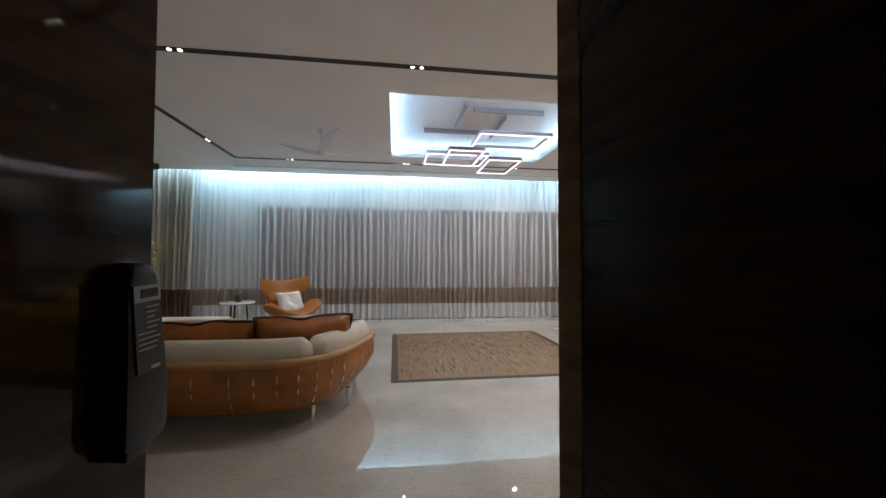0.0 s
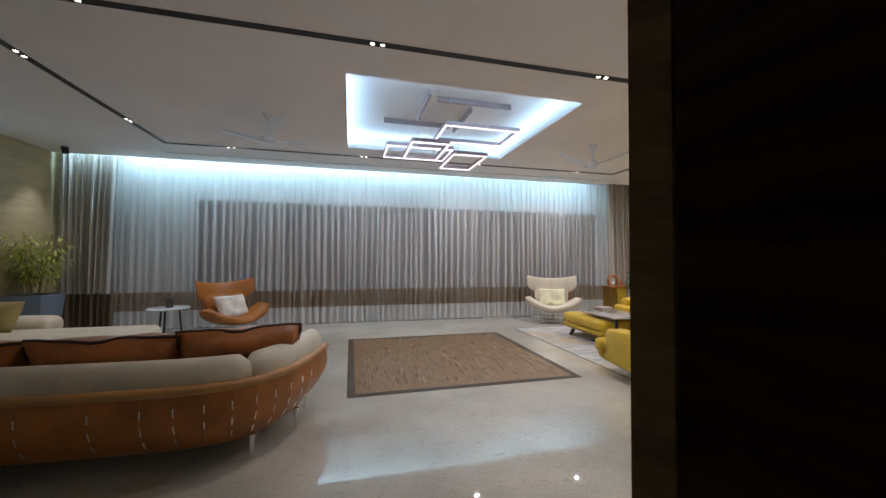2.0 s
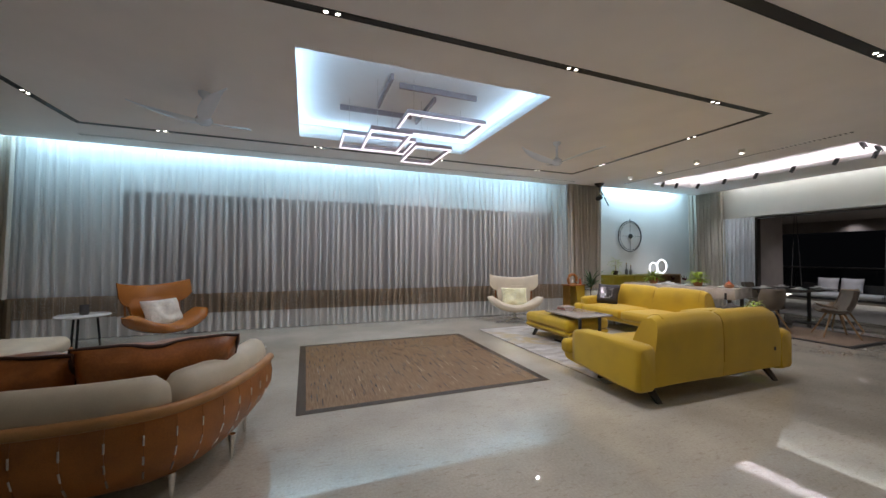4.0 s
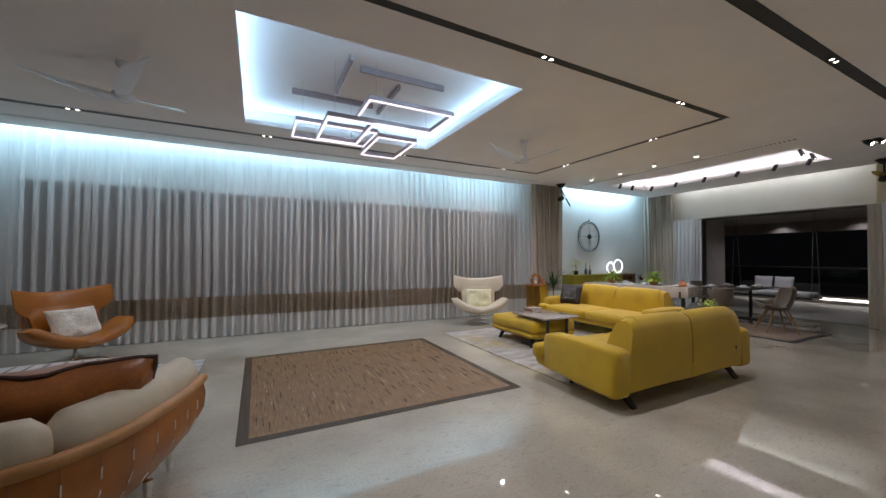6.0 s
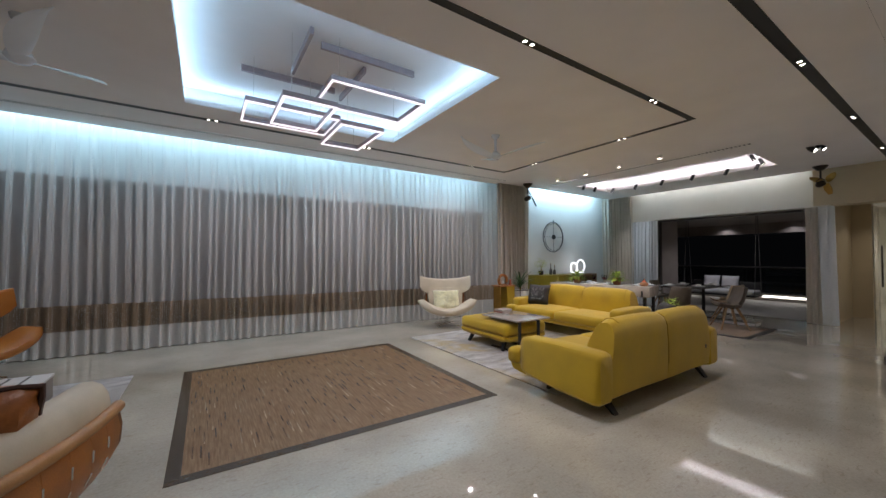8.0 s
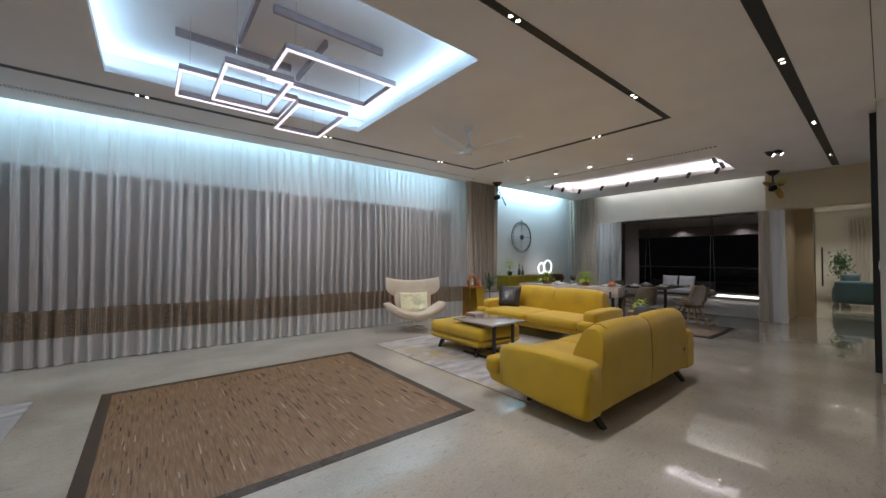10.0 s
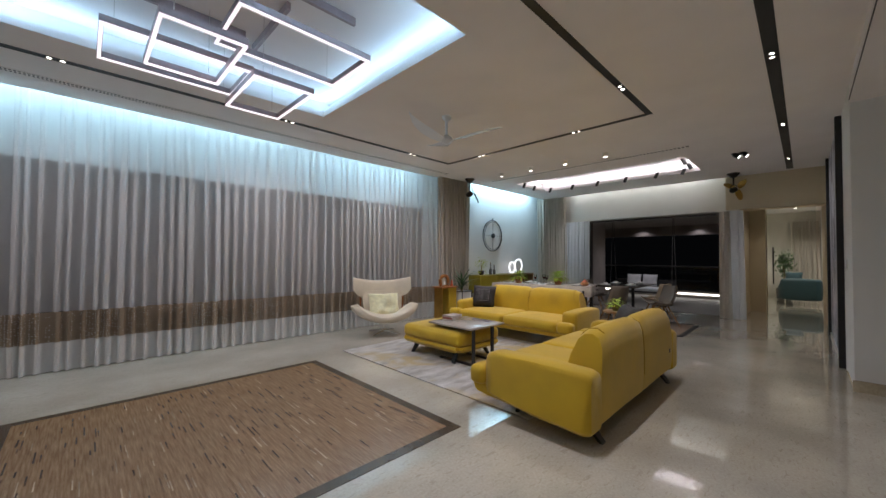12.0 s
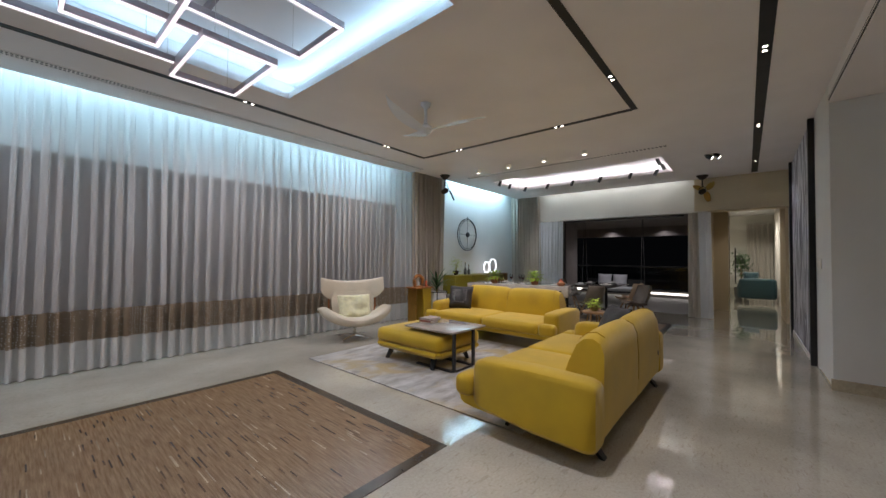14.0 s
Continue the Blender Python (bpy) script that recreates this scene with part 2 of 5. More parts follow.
def marble(name, base, vein, rough=0.09, scale=1.2):
    """Polished limestone: cloudy patches, fine flecks and a few veins."""
    m = mat(name, base, rough, vary=0.17, scale=scale, bump=0.0, bump_scale=55, coat=0.6, spec=0.7, coords="Object")
    nt = m.node_tree
    b = nt.nodes["Principled BSDF"]
    old = b.inputs["Base Color"].links[0].from_socket
    tc = nt.nodes.new("ShaderNodeTexCoord")
    mp = nt.nodes.new("ShaderNodeMapping")
    mp.inputs["Scale"].default_value = (1.0, 3.2, 1.0)
    mp.inputs["Rotation"].default_value = (0, 0, 0.35)
    nt.links.new(tc.outputs["Object"], mp.inputs[0])
    v = nt.nodes.new("ShaderNodeTexNoise")
    v.inputs["Scale"].default_value, v.inputs["Detail"].default_value, v.inputs["Distortion"].default_value = 13.0, 9, 1.0
    nt.links.new(mp.outputs[0], v.inputs["Vector"])
    r = nt.nodes.new("ShaderNodeValToRGB")
    r.color_ramp.elements[0].position, r.color_ramp.elements[1].position = 0.57, 0.70
    nt.links.new(v.outputs[0], r.inputs[0])
    mx = nt.nodes.new("ShaderNodeMix")
    mx.data_type = "RGBA"
    mul = nt.nodes.new("ShaderNodeMath")
    mul.operation = "MULTIPLY"
    mul.inputs[1].default_value = 0.38
    nt.links.new(r.outputs[0], mul.inputs[0])
    nt.links.new(mul.outputs[0], mx.inputs[0])
    nt.links.new(old, mx.inputs[6])
    mx.inputs[7].default_value = (*vein, 1)
    nt.links.new(mx.outputs[2], b.inputs["Base Color"])
    return m


M_CEIL = mat("ceiling_paint", (0.88, 0.838, 0.825), 0.75, vary=0.03, scale=1.5, bump=0.03, bump_scale=180)
M_WALL = mat("wall_paint", (0.74, 0.73, 0.70), 0.7, vary=0.03, scale=1.5, bump=0.04, bump_scale=160)
M_CREAMWALL = mat("cream_wall_paint", (0.70, 0.67, 0.60), 0.7, vary=0.04, scale=1.2, bump=0.05, bump_scale=150)
M_WARMWALL = mat("warm_wall_paint", (0.62, 0.52, 0.35), 0.7, vary=0.04, scale=1.2, bump=0.05, bump_scale=150)
M_PAPER = mat("woven_wallpaper", (0.46, 0.375, 0.22), 0.75, vary=0.12, scale=2.0, bump=0.25, bump_scale=90, stretch=(1, 1, 6))
M_FLOOR = marble("polished_limestone", (0.50, 0.46, 0.375), (0.27, 0.215, 0.145), rough=0.014)
M_SKIRT = marble("limestone_skirting", (0.52, 0.45, 0.32), (0.30, 0.22, 0.13), rough=0.2, scale=4)
M_VENEER = mat("dark_veneer", (0.032, 0.013, 0.005), 0.22, vary=0.6, scale=3.0, bump=0.0, bump_scale=30, stretch=(1, 0.6, 9), spec=0.10)
M_GLOSSVENEER = mat("lacquered_dark_veneer", (0.040, 0.016, 0.005), 0.05, vary=0.6, scale=3.0, bump=0.0, bump_scale=30, stretch=(1, 0.6, 9), spec=0.2)
# lightened well above the veneer to imitate room light falling on the edge
M_LIP = mat("lit_veneer_lipping", (0.52, 0.36, 0.20), 0.4, vary=0.3, scale=4, bump=0.1, bump_scale=40, stretch=(1, 1, 6))
M_BLACK = mat("black_metal", (0.015, 0.015, 0.016), 0.45, vary=0.2, bump=0.02)
M_BRONZE = mat("bronze_metal", (0.05, 0.040, 0.032), 0.35, metal=0.7, vary=0.2, bump=0.02)
M_CHROME = mat("satin_steel", (0.75, 0.73, 0.70), 0.2, metal=1.0, vary=0.05, bump=0.0)
M_YELLOW = mat("mustard_wool", (0.565, 0.358, 0.010), 0.85, vary=0.10, scale=3, bump=0.35, bump_scale=420, sheen=0.25, bump_dist=0.002)
M_SEAM = mat("mustard_seam", (0.38, 0.22, 0.008), 0.9, vary=0.1, bump=0.1)
M_TAN = mat("tan_leather", (0.40, 0.140, 0.024), 0.38, vary=0.22, scale=5, bump=0.18, bump_scale=160, bump_dist=0.004)
M_ORANGE = mat("cognac_leather", (0.38, 0.135, 0.022), 0.24, vary=0.10, scale=4, bump=0.08, bump_scale=200, bump_dist=0.003)
M_BROWN = mat("brown_leather", (0.36, 0.118, 0.025), 0.36, vary=0.22, scale=5, bump=0.3, bump_scale=60, bump_dist=0.006)
M_PIPING = mat("dark_piping", (0.06, 0.02, 0.01), 0.5, vary=0.1)
M_CREAM = mat("cream_leather", (0.66, 0.57, 0.42), 0.48, vary=0.08, scale=5, bump=0.15, bump_scale=150, bump_dist=0.004)
M_OFFWHITE = mat("ivory_leather", (0.66, 0.58, 0.45), 0.5, vary=0.06, scale=5, bump=0.1, bump_scale=150, bump_dist=0.003)
M_FUR = mat("white_fleece", (0.80, 0.76, 0.66), 0.95, vary=0.12, scale=14, bump=0.9, bump_scale=45, sheen=0.4, bump_dist=0.02)
M_OLIVEP = mat("olive_pillow_cloth", (0.36, 0.28, 0.10), 0.85, vary=0.1, bump=0.2, bump_scale=300, bump_dist=0.002)
M_SEQUIN = mat("black_cloth", (0.022, 0.018, 0.016), 0.6, vary=0.2, bump=0.25, bump_scale=200)
M_WHITEGLOSS = mat("white_lacquer", (0.78, 0.77, 0.74), 0.3, vary=0.03, bump=0.0)
M_LILAC = mat("brushed_mauve_metal", (0.40, 0.33, 0.34), 0.35, metal=0.6, vary=0.1, bump=0.0)
M_GLOWFRAME = glow("led_diffuser", (1.0, 0.87, 0.95), 1.15)
M_DOT = glow("spot_lens", (1.0, 0.93, 0.82), 11.0)
M_LEDSTRIP = glow("led_strip", (0.50, 0.88, 1.0), 3.0)
M_SHEER = cloth("white_sheer", (0.90, 0.875, 0.85), 0.56, thin=0.42)
M_BAND = cloth("brown_sheer_band", (0.42, 0.33, 0.24), 0.16, thin=0.4, vary=0.15)
# small pale stitched dots on the band
nt = M_BAND.node_tree
vo, dots_on, mixed, src = nt.nodes.new("ShaderNodeTexVoronoi"), nt.nodes.new("ShaderNodeMath"), nt.nodes.new("ShaderNodeMix"), nt.nodes["Color Ramp"].outputs[0]
vo.inputs["Scale"].default_value, vo.inputs["Randomness"].default_value = 38.0, 0.35
dots_on.operation, dots_on.inputs[1].default_value = "LESS_THAN", 0.26
mixed.data_type, mixed.inputs[7].default_value = "RGBA", (0.85, 0.80, 0.72, 1)
nt.links.new(nt.nodes["Texture Coordinate"].outputs["Object"], vo.inputs["Vector"])
nt.links.new(vo.outputs["Distance"], dots_on.inputs[0])
nt.links.new(dots_on.outputs[0], mixed.inputs[0])
nt.links.new(src, mixed.inputs[6])
for k in ("Diffuse BSDF", "Translucent BSDF"):
    nt.links.new(mixed.outputs[2], nt.nodes[k].inputs[0])
M_HEM = cloth("sheer_hem", (0.90, 0.88, 0.85), 0.26, thin=0.3)
M_WHITECLOTH = cloth("white_drape", (0.84, 0.86, 0.88), 0.05, thin=0.25)
M_DRAPE = cloth("beige_drape", (0.60, 0.545, 0.47), 0.0, thin=0.12, vary=0.15)
M_DRAPE_LOW = cloth("brown_drape_border", (0.19, 0.14, 0.09), 0.0, thin=0.1, vary=0.15)
M_GLASS = glass("window_glass")
M_GLASS_DARK = glass("balcony_glass", (0.55, 0.58, 0.6))
M_DARKGREY = mat("dark_grey_paint", (0.10, 0.095, 0.09), 0.6, vary=0.1, bump=0.03)

# ---- the large structure ----
CEIL, LOW = 3.30, 3.10


def sweep_y(x):
    """The line of the long curtain, which runs slightly askew to the room."""
    return 8.62 - 0.028 * x


setting("floor", boxes((-6.2, 11.6, -3.2, 9.4, -0.2, 0.0), (11.6, 18.6, 1.0, 3.42, -0.2, 0.0)), M_FLOOR, "polished beige limestone floor with a mirror shine", "floor")

# ceiling with a coffer over the seating and a niche over the dining table
cx0, cx1, cy0, cy1 = 0.0, 2.79, 4.28, 6.86
nx0, nx1, ny0, ny1 = 8.43, 9.90, 3.81, 7.52
T = 0.07
rows = [(-5.4, cx0, 1.9, 8.50, CEIL, CEIL + T), (cx0, cx1, 1.9, cy0, CEIL, CEIL + T), (cx0, cx1, cy1, 8.48, CEIL, CEIL + T), (cx1, 6.42, 1.9, 8.48, CEIL, CEIL + T), (6.42, nx0, 1.9, 8.28, CEIL, CEIL + T),
        (nx0, nx1, 1.9, ny0, CEIL, CEIL + T), (nx0, nx1, ny1, 8.28, CEIL, CEIL + T), (nx1, 11.16, 1.9, 8.28, CEIL, CEIL + T),
        (11.16, 11.6, 1.9, 3.55, CEIL, CEIL + T)]
# raised lids over the coffer and the niche, with their sides
for x0, x1, y0, y1, top in ((cx0, cx1, cy0, cy1, 3.56), (nx0, nx1, ny0, ny1, 3.56)):
    g = 0.17
    rows += [(x0 - g, x1 + g, y0 - g, y1 + g, top, top + 0.05), (x0 - g - 0.04, x0 - g, y0 - g, y1 + g, CEIL + T, top), (x1 + g, x1 + g + 0.04, y0 - g, y1 + g, CEIL + T, top),
             (x0 - g, x1 + g, y0 - g - 0.04, y0 - g, CEIL + T, top), (x0 - g, x1 + g, y1 + g, y1 + g + 0.04, CEIL + T, top)]
# tops of the light pockets, the low entrance ceiling and the slab above it all
rows += [(-5.4, 11.6, 8.20, 9.4, 3.61, 3.65), (11.06, 11.6, 3.55, 8.20, 3.61, 3.65), (-6.2, 6.4, -3.2, 1.9, LOW, LOW + 0.3), (-6.2, 19, -3.2, 9.4, 3.66, 3.75)]
setting("ceiling", boxes(*rows), M_CEIL, "warm white painted ceiling with a lit coffer and a lit dining niche", "ceiling")

# back wall behind the sheers, with the wide window opening
wx0, wx1, wz = -3.08, 6.52, 2.60
M_BACKWALL = mat("grey_white_wall_paint", (0.64, 0.64, 0.62), 0.7, vary=0.03, scale=1.5, bump=0.04, bump_scale=160)
setting("wall_north", boxes((-5.4, wx0, 8.95, 9.15, 0, 3.62), (wx0, wx1, 8.95, 9.15, wz, 3.62), (wx1, 7.3, 8.95, 9.15, 0, 3.62)), M_BACKWALL, "white painted wall round a wide curtained window", "wall")
setting("wall_clock", boxes((7.3, 11.6, 8.62, 9.15, 0, 3.62)), M_WALL, "plain white wall behind the sideboard and the clock", "wall")
win = tagged(new("window_1"), "wide dark night window with slim bronze frames behind sheer curtains", "window", kind="structure")
part("window_frame", boxes((wx0, wx1, 9.0, 9.06, 0, 0.06), (wx0, wx1, 9.0, 9.06, wz - 0.06, wz), *[(x - 0.03, x + 0.03, 9.0, 9.06, 0.06, wz - 0.06) for x in (wx0 + 0.03, -0.6, 1.75, 4.1, wx1 - 0.03)]), M_BRONZE, win, smooth=False)
for a, b in ((wx0 + 0.06, -0.63), (-0.57, 1.72), (1.78, 4.07), (4.13, wx1 - 0.06)):
    part("pane", boxes((a, b, 9.025, 9.035, 0.06, wz - 0.06)), M_GLASS, win, smooth=False)
setting("wall_west", boxes((-5.4, -5.18, -3.2, 9.15, 0, 3.66)), M_PAPER, "beige woven wallpaper on the end wall", "wall")
# entrance wall with its doorway, and an added unseen box that keeps the lobby dark
setting("wall_south", boxes((-5.18, -0.52, 0.55, 0.75, 0, 3.66), (0.62, 6.36, 0.55, 0.75, 0, 3.66), (-0.52, 0.62, 0.55, 0.75, 2.7, 3.66)), M_WALL, "white entrance wall with a tall doorway", "wall")
setting("wall_lobby_unseen", boxes((-1.6, -1.4, -2.4, 0.55, 0, 3.1), (1.6, 1.8, -2.4, 0.55, 0, 3.1), (-1.4, 1.6, -2.4, -2.2, 0, 3.1)), M_VENEER, "unseen dark walls that box in the entrance lobby to keep it unlit", "wall")
# the column and the wall that carries the tall picture
setting("wall_column", boxes((6.36, 6.76, 0.75, 1.60, 0, 3.66), (6.36, 7.2, 1.60, 1.90, 0, 3.66)), M_WALL, "pale painted column at the end of the entrance wall", "wall")
setting("wall_gallery", boxes((7.2, 11.5, 1.60, 1.90, 0, 3.66)), M_WALL, "white wall beside the passage", "wall")
setting("baseboard", boxes((6.335, 6.36, 0.75, 1.915, 0, 0.115), (6.36, 7.2, 1.90, 1.915, 0, 0.03)), M_SKIRT, "polished stone skirting at the column", "skirting")
# end wall with the balcony opening and the passage opening
setting("wall_east", boxes((11.40, 11.60, 6.95, 8.62, 0, 3.62), (11.40, 11.60, 3.55, 6.95, 2.53, 3.62), (11.16, 11.60, 3.30, 3.55, 0, 2.53)), M_CREAMWALL,
        "cream end wall over the balcony opening", "wall")
setting("wall_header", boxes((11.16, 11.60, 1.90, 3.55, 2.53, 3.30)), M_WARMWALL, "tan header wall over the passage", "wall")
setting("wall_passage", boxes((11.60, 13.3, 3.30, 3.50, 0, 2.8), (11.5, 13.3, 1.0, 1.20, 0, 3.3), (11.5, 13.2, 1.2, 1.95, 0, 2.8), (13.2, 13.3, 2.98, 3.30, 0, 2.88), (13.2, 13.3, 1.2, 3.3, 2.88, 3.3)), M_WARMWALL,
        "tan walls of the passage", "wall")
setting("wall_room", boxes((13.3, 18.6, 1.0, 1.20, 0, 3.3), (13.3, 18.4, 1.2, 1.85, 0, 3.05), (13.3, 18.6, 3.42, 3.60, 0, 3.3), (18.4, 18.6, 1.2, 3.42, 0, 3.3)), M_CREAMWALL, "pale walls of the room beyond the passage", "wall")
setting("ceiling_passage", boxes((11.6, 13.2, 1.2, 3.3, 2.8, 2.86), (13.3, 18.6, 1.0, 3.6, 3.05, 3.1)), M_CEIL, "white ceiling of the passage", "ceiling")
# balcony
M_BALCONY = mat("balcony_paint", (0.30, 0.265, 0.24), 0.7, vary=0.12, scale=2.0, bump=0.1, bump_scale=60)
setting("ground", boxes((11.6, 16.3, 3.62, 8.9, -0.2, -0.01)), mat("balcony_stone", (0.20, 0.19, 0.175), 0.5, vary=0.1, bump=0.05), "grey stone balcony floor", "floor")
setting("wall_balcony", boxes((11.6, 16.3, 8.7, 8.9, 0, 2.9), (11.6, 16.3, 3.60, 3.70, 0, 2.9), (16.05, 16.3, 3.7, 8.7, 2.25, 2.9), (15.9, 16.3, 3.7, 8.7, -0.01, 0.22), (11.6, 12.65, 6.88, 7.12, -0.01, 2.6)), M_BALCONY, "dark grey balcony walls and low kerb", "wall")
setting("ceiling_balcony", boxes((11.6, 16.3, 3.6, 8.9, 2.6, 2.7)), M_BALCONY, "dark grey balcony soffit", "ceiling")

# ---- entrance door ----
door = tagged(new("door_1"), "dark glossy veneered entrance door standing open with a black smart lock", "door", kind="structure")
part("leaf", rbox(-0.05, 0.0, -0.92, 0.0, 0.01, 2.68, 0.004, 1), M_GLOSSVENEER, door, m=pose(-0.38, 0.90, 0, 0, 0, -10))
# right-hand panel; its lipping's pale colour stands in for light from the room
bm = loft([[(0.432, 0.912, z), (0.462, 0.872, z), (0.50, 0.86, z), (0.50, 0.912, z)] for z in (0.0, 2.7)])
frame_r = tagged(new("door_frame"), "dark veneered door panel with a lipped edge coloured as if lit", "door frame", kind="structure")
part("lipping", bm, M_LIP, frame_r, "wood lipping, coloured paler for the room light on it", smooth=False)
part("panel", loft([[(0.464, 0.868, z), (0.56, -0.35, z), (0.62, -0.35, z), (0.62, 0.86, z), (0.502, 0.858, z)] for z in (0.0, 2.7)]), M_VENEER, frame_r, smooth=False)

# ---- long sheers with their woven brown band ----
def pleat_line(x0, x1, y_of, rng, wmin=0.10, wmax=0.24, fold=0.04, depth=0.05):
    """Plan of a pleated curtain: flat runs joined by folds that double back."""
    pts, x = [], x0
    while x < x1 - 0.05:
        w, f, d = rng.uniform(wmin, wmax), fold * rng.uniform(0.6, 1.25), depth * rng.uniform(0.7, 1.3)
        y = y_of(x)
        pts += [(x, y), (x + w * 0.35, y + 0.012), (x + w * 0.75, y + 0.008), (x + w + f * 0.6, y - d * 0.15), (x + w + f * 0.75, y - d * 0.55), (x + w + f * 0.1, y - d * 0.75), (x + w - f * 0.35, y - d),
                (x + w - f * 0.1, y - d * 1.25), (x + w + f * 0.5, y - d * 1.15)]
        x += w + f * 0.7
    return pts


def smooth_line(pts, k=2):
    out = []
    for i in range(len(pts) - 1):
        p0, p1, p2, p3 = pts[max(0, i - 1)], pts[i], pts[i + 1], pts[min(len(pts) - 1, i + 2)]
        for s in range(k):
            u = s / k
            out.append(tuple(0.5 * (2 * b + (c - a) * u + (2 * a - 5 * b + 4 * c - d) * u * u + (3 * b - a - 3 * c + d) * u ** 3) for a, b, c, d in zip(p0, p1, p2, p3)))
    return out + [pts[-1]]


def hang(line, levels, flare=0.0, rng=None, relax=0.0, y_of=None):
    """A hung cloth over a plan line; the pleats open and wander slightly towards the floor."""
    bm = bmesh.new()
    ph = [rng.uniform(0, 6.28) for _ in range(3)]
    grid = []
    for z in levels:
        d = (levels[0] - z)
        k = 1 if y_of is None else min(1.0, 0.30 + 0.7 * max(0.0, (3.2 - z) / 0.55))
        grid.append([bm.verts.new((x + relax * d * math.sin(2.3 * x + ph[0]) * 0.02, (y if k == 1 else y_of(x) - 0.02 + (y - y_of(x) + 0.02) * k) + flare * d * math.sin(5.1 * x + ph[1]) * 0.02, z)) for x, y in line])
    for a, b in zip(grid, grid[1:]):
        for i in range(len(a) - 1):
            bm.faces.new((a[i], a[i + 1], b[i + 1], b[i]))
    return bm


rng = random.Random(4)
def levels(z0, z1, n):
    return [z0 + (z1 - z0) * i / n for i in range(n + 1)]


for x0, x1 in ((-4.35, 1.98), (1.92, 6.75)):
    line = smooth_line(pleat_line(x0, x1, sweep_y, rng, 0.055, 0.135, 0.056, 0.045))
    sheer = thing("sheer_curtain", "white see-through sheer curtain with a woven brown band near the hem", "curtain", "long sheer curtains")
    state = rng.getstate()
    part("cloth", hang(line, levels(3.58, 0.72, 12), 0.6, rng, 0.6, sweep_y), M_SHEER, sheer)
    rng.setstate(state)
    part("band", hang([(x, y - 0.0) for x, y in line], levels(0.72, 0.36, 2), 0.6, rng, 0.6), M_BAND, sheer, "brown band with small punched dots")
    rng.setstate(state)
    part("hem", hang(line, levels(0.36, 0.012, 2), 0.6, rng, 0.6), M_HEM, sheer)


def drape(x0, x1, y_of, top, rng, name="drape", border=0.72, swap=None, mats=(None, None), label="", group="", wmin=0.05, wmax=0.1, fold=0.03, depth=0.07):
    line = smooth_line(pleat_line(x0, x1, y_of, rng, wmin, wmax, fold, depth))
    if swap is not None:
        line = [(swap + (y - y_of(0)) * 1.0, x) for x, y in line]
    d = thing(name, label, "curtain", group)
    state = rng.getstate()
    if border:
        part("cloth", hang(line, levels(top, border, 4), 0.8, rng, 0.8), mats[0], d)
        rng.setstate(state)
        part("border", hang(line, levels(border, 0.012, 2), 0.8, rng, 0.8), mats[1], d)
    else:
        part("cloth", hang(line, levels(top, 0.012, 5), 0.8, rng, 0.8), mats[0], d)
    return d


drape(-5.14, -4.28, lambda x: 8.66, 3.58, rng, mats=(M_DRAPE, M_DRAPE_LOW), label="gathered beige drape with a dark brown lower border", group="heavy drapes")
drape(6.45, 7.55, lambda x: 8.40, 3.58, rng, mats=(M_DRAPE, M_DRAPE), border=0, label="gathered plain beige drape beside the window", group="heavy drapes")
drape(7.55, 8.55, lambda x: 0, 3.58, rng, mats=(M_DRAPE, M_DRAPE), swap=11.25, border=0, label="gathered beige drape in the corner by the balcony", group="heavy drapes")
drape(6.82, 7.55, lambda x: 0, 2.50, rng, mats=(M_WHITECLOTH, M_WHITECLOTH), swap=11.30, border=0, label="pale blue-white sheer drawn to the side of the balcony doors", group="balcony sheers")
drape(3.49, 3.71, lambda x: 0, 2.50, rng, mats=(M_DRAPE, M_DRAPE), swap=11.13, border=0, label="narrow stack of beige drape at the balcony jamb", group="balcony sheers", wmin=0.06, wmax=0.09, fold=0.02, depth=0.03)

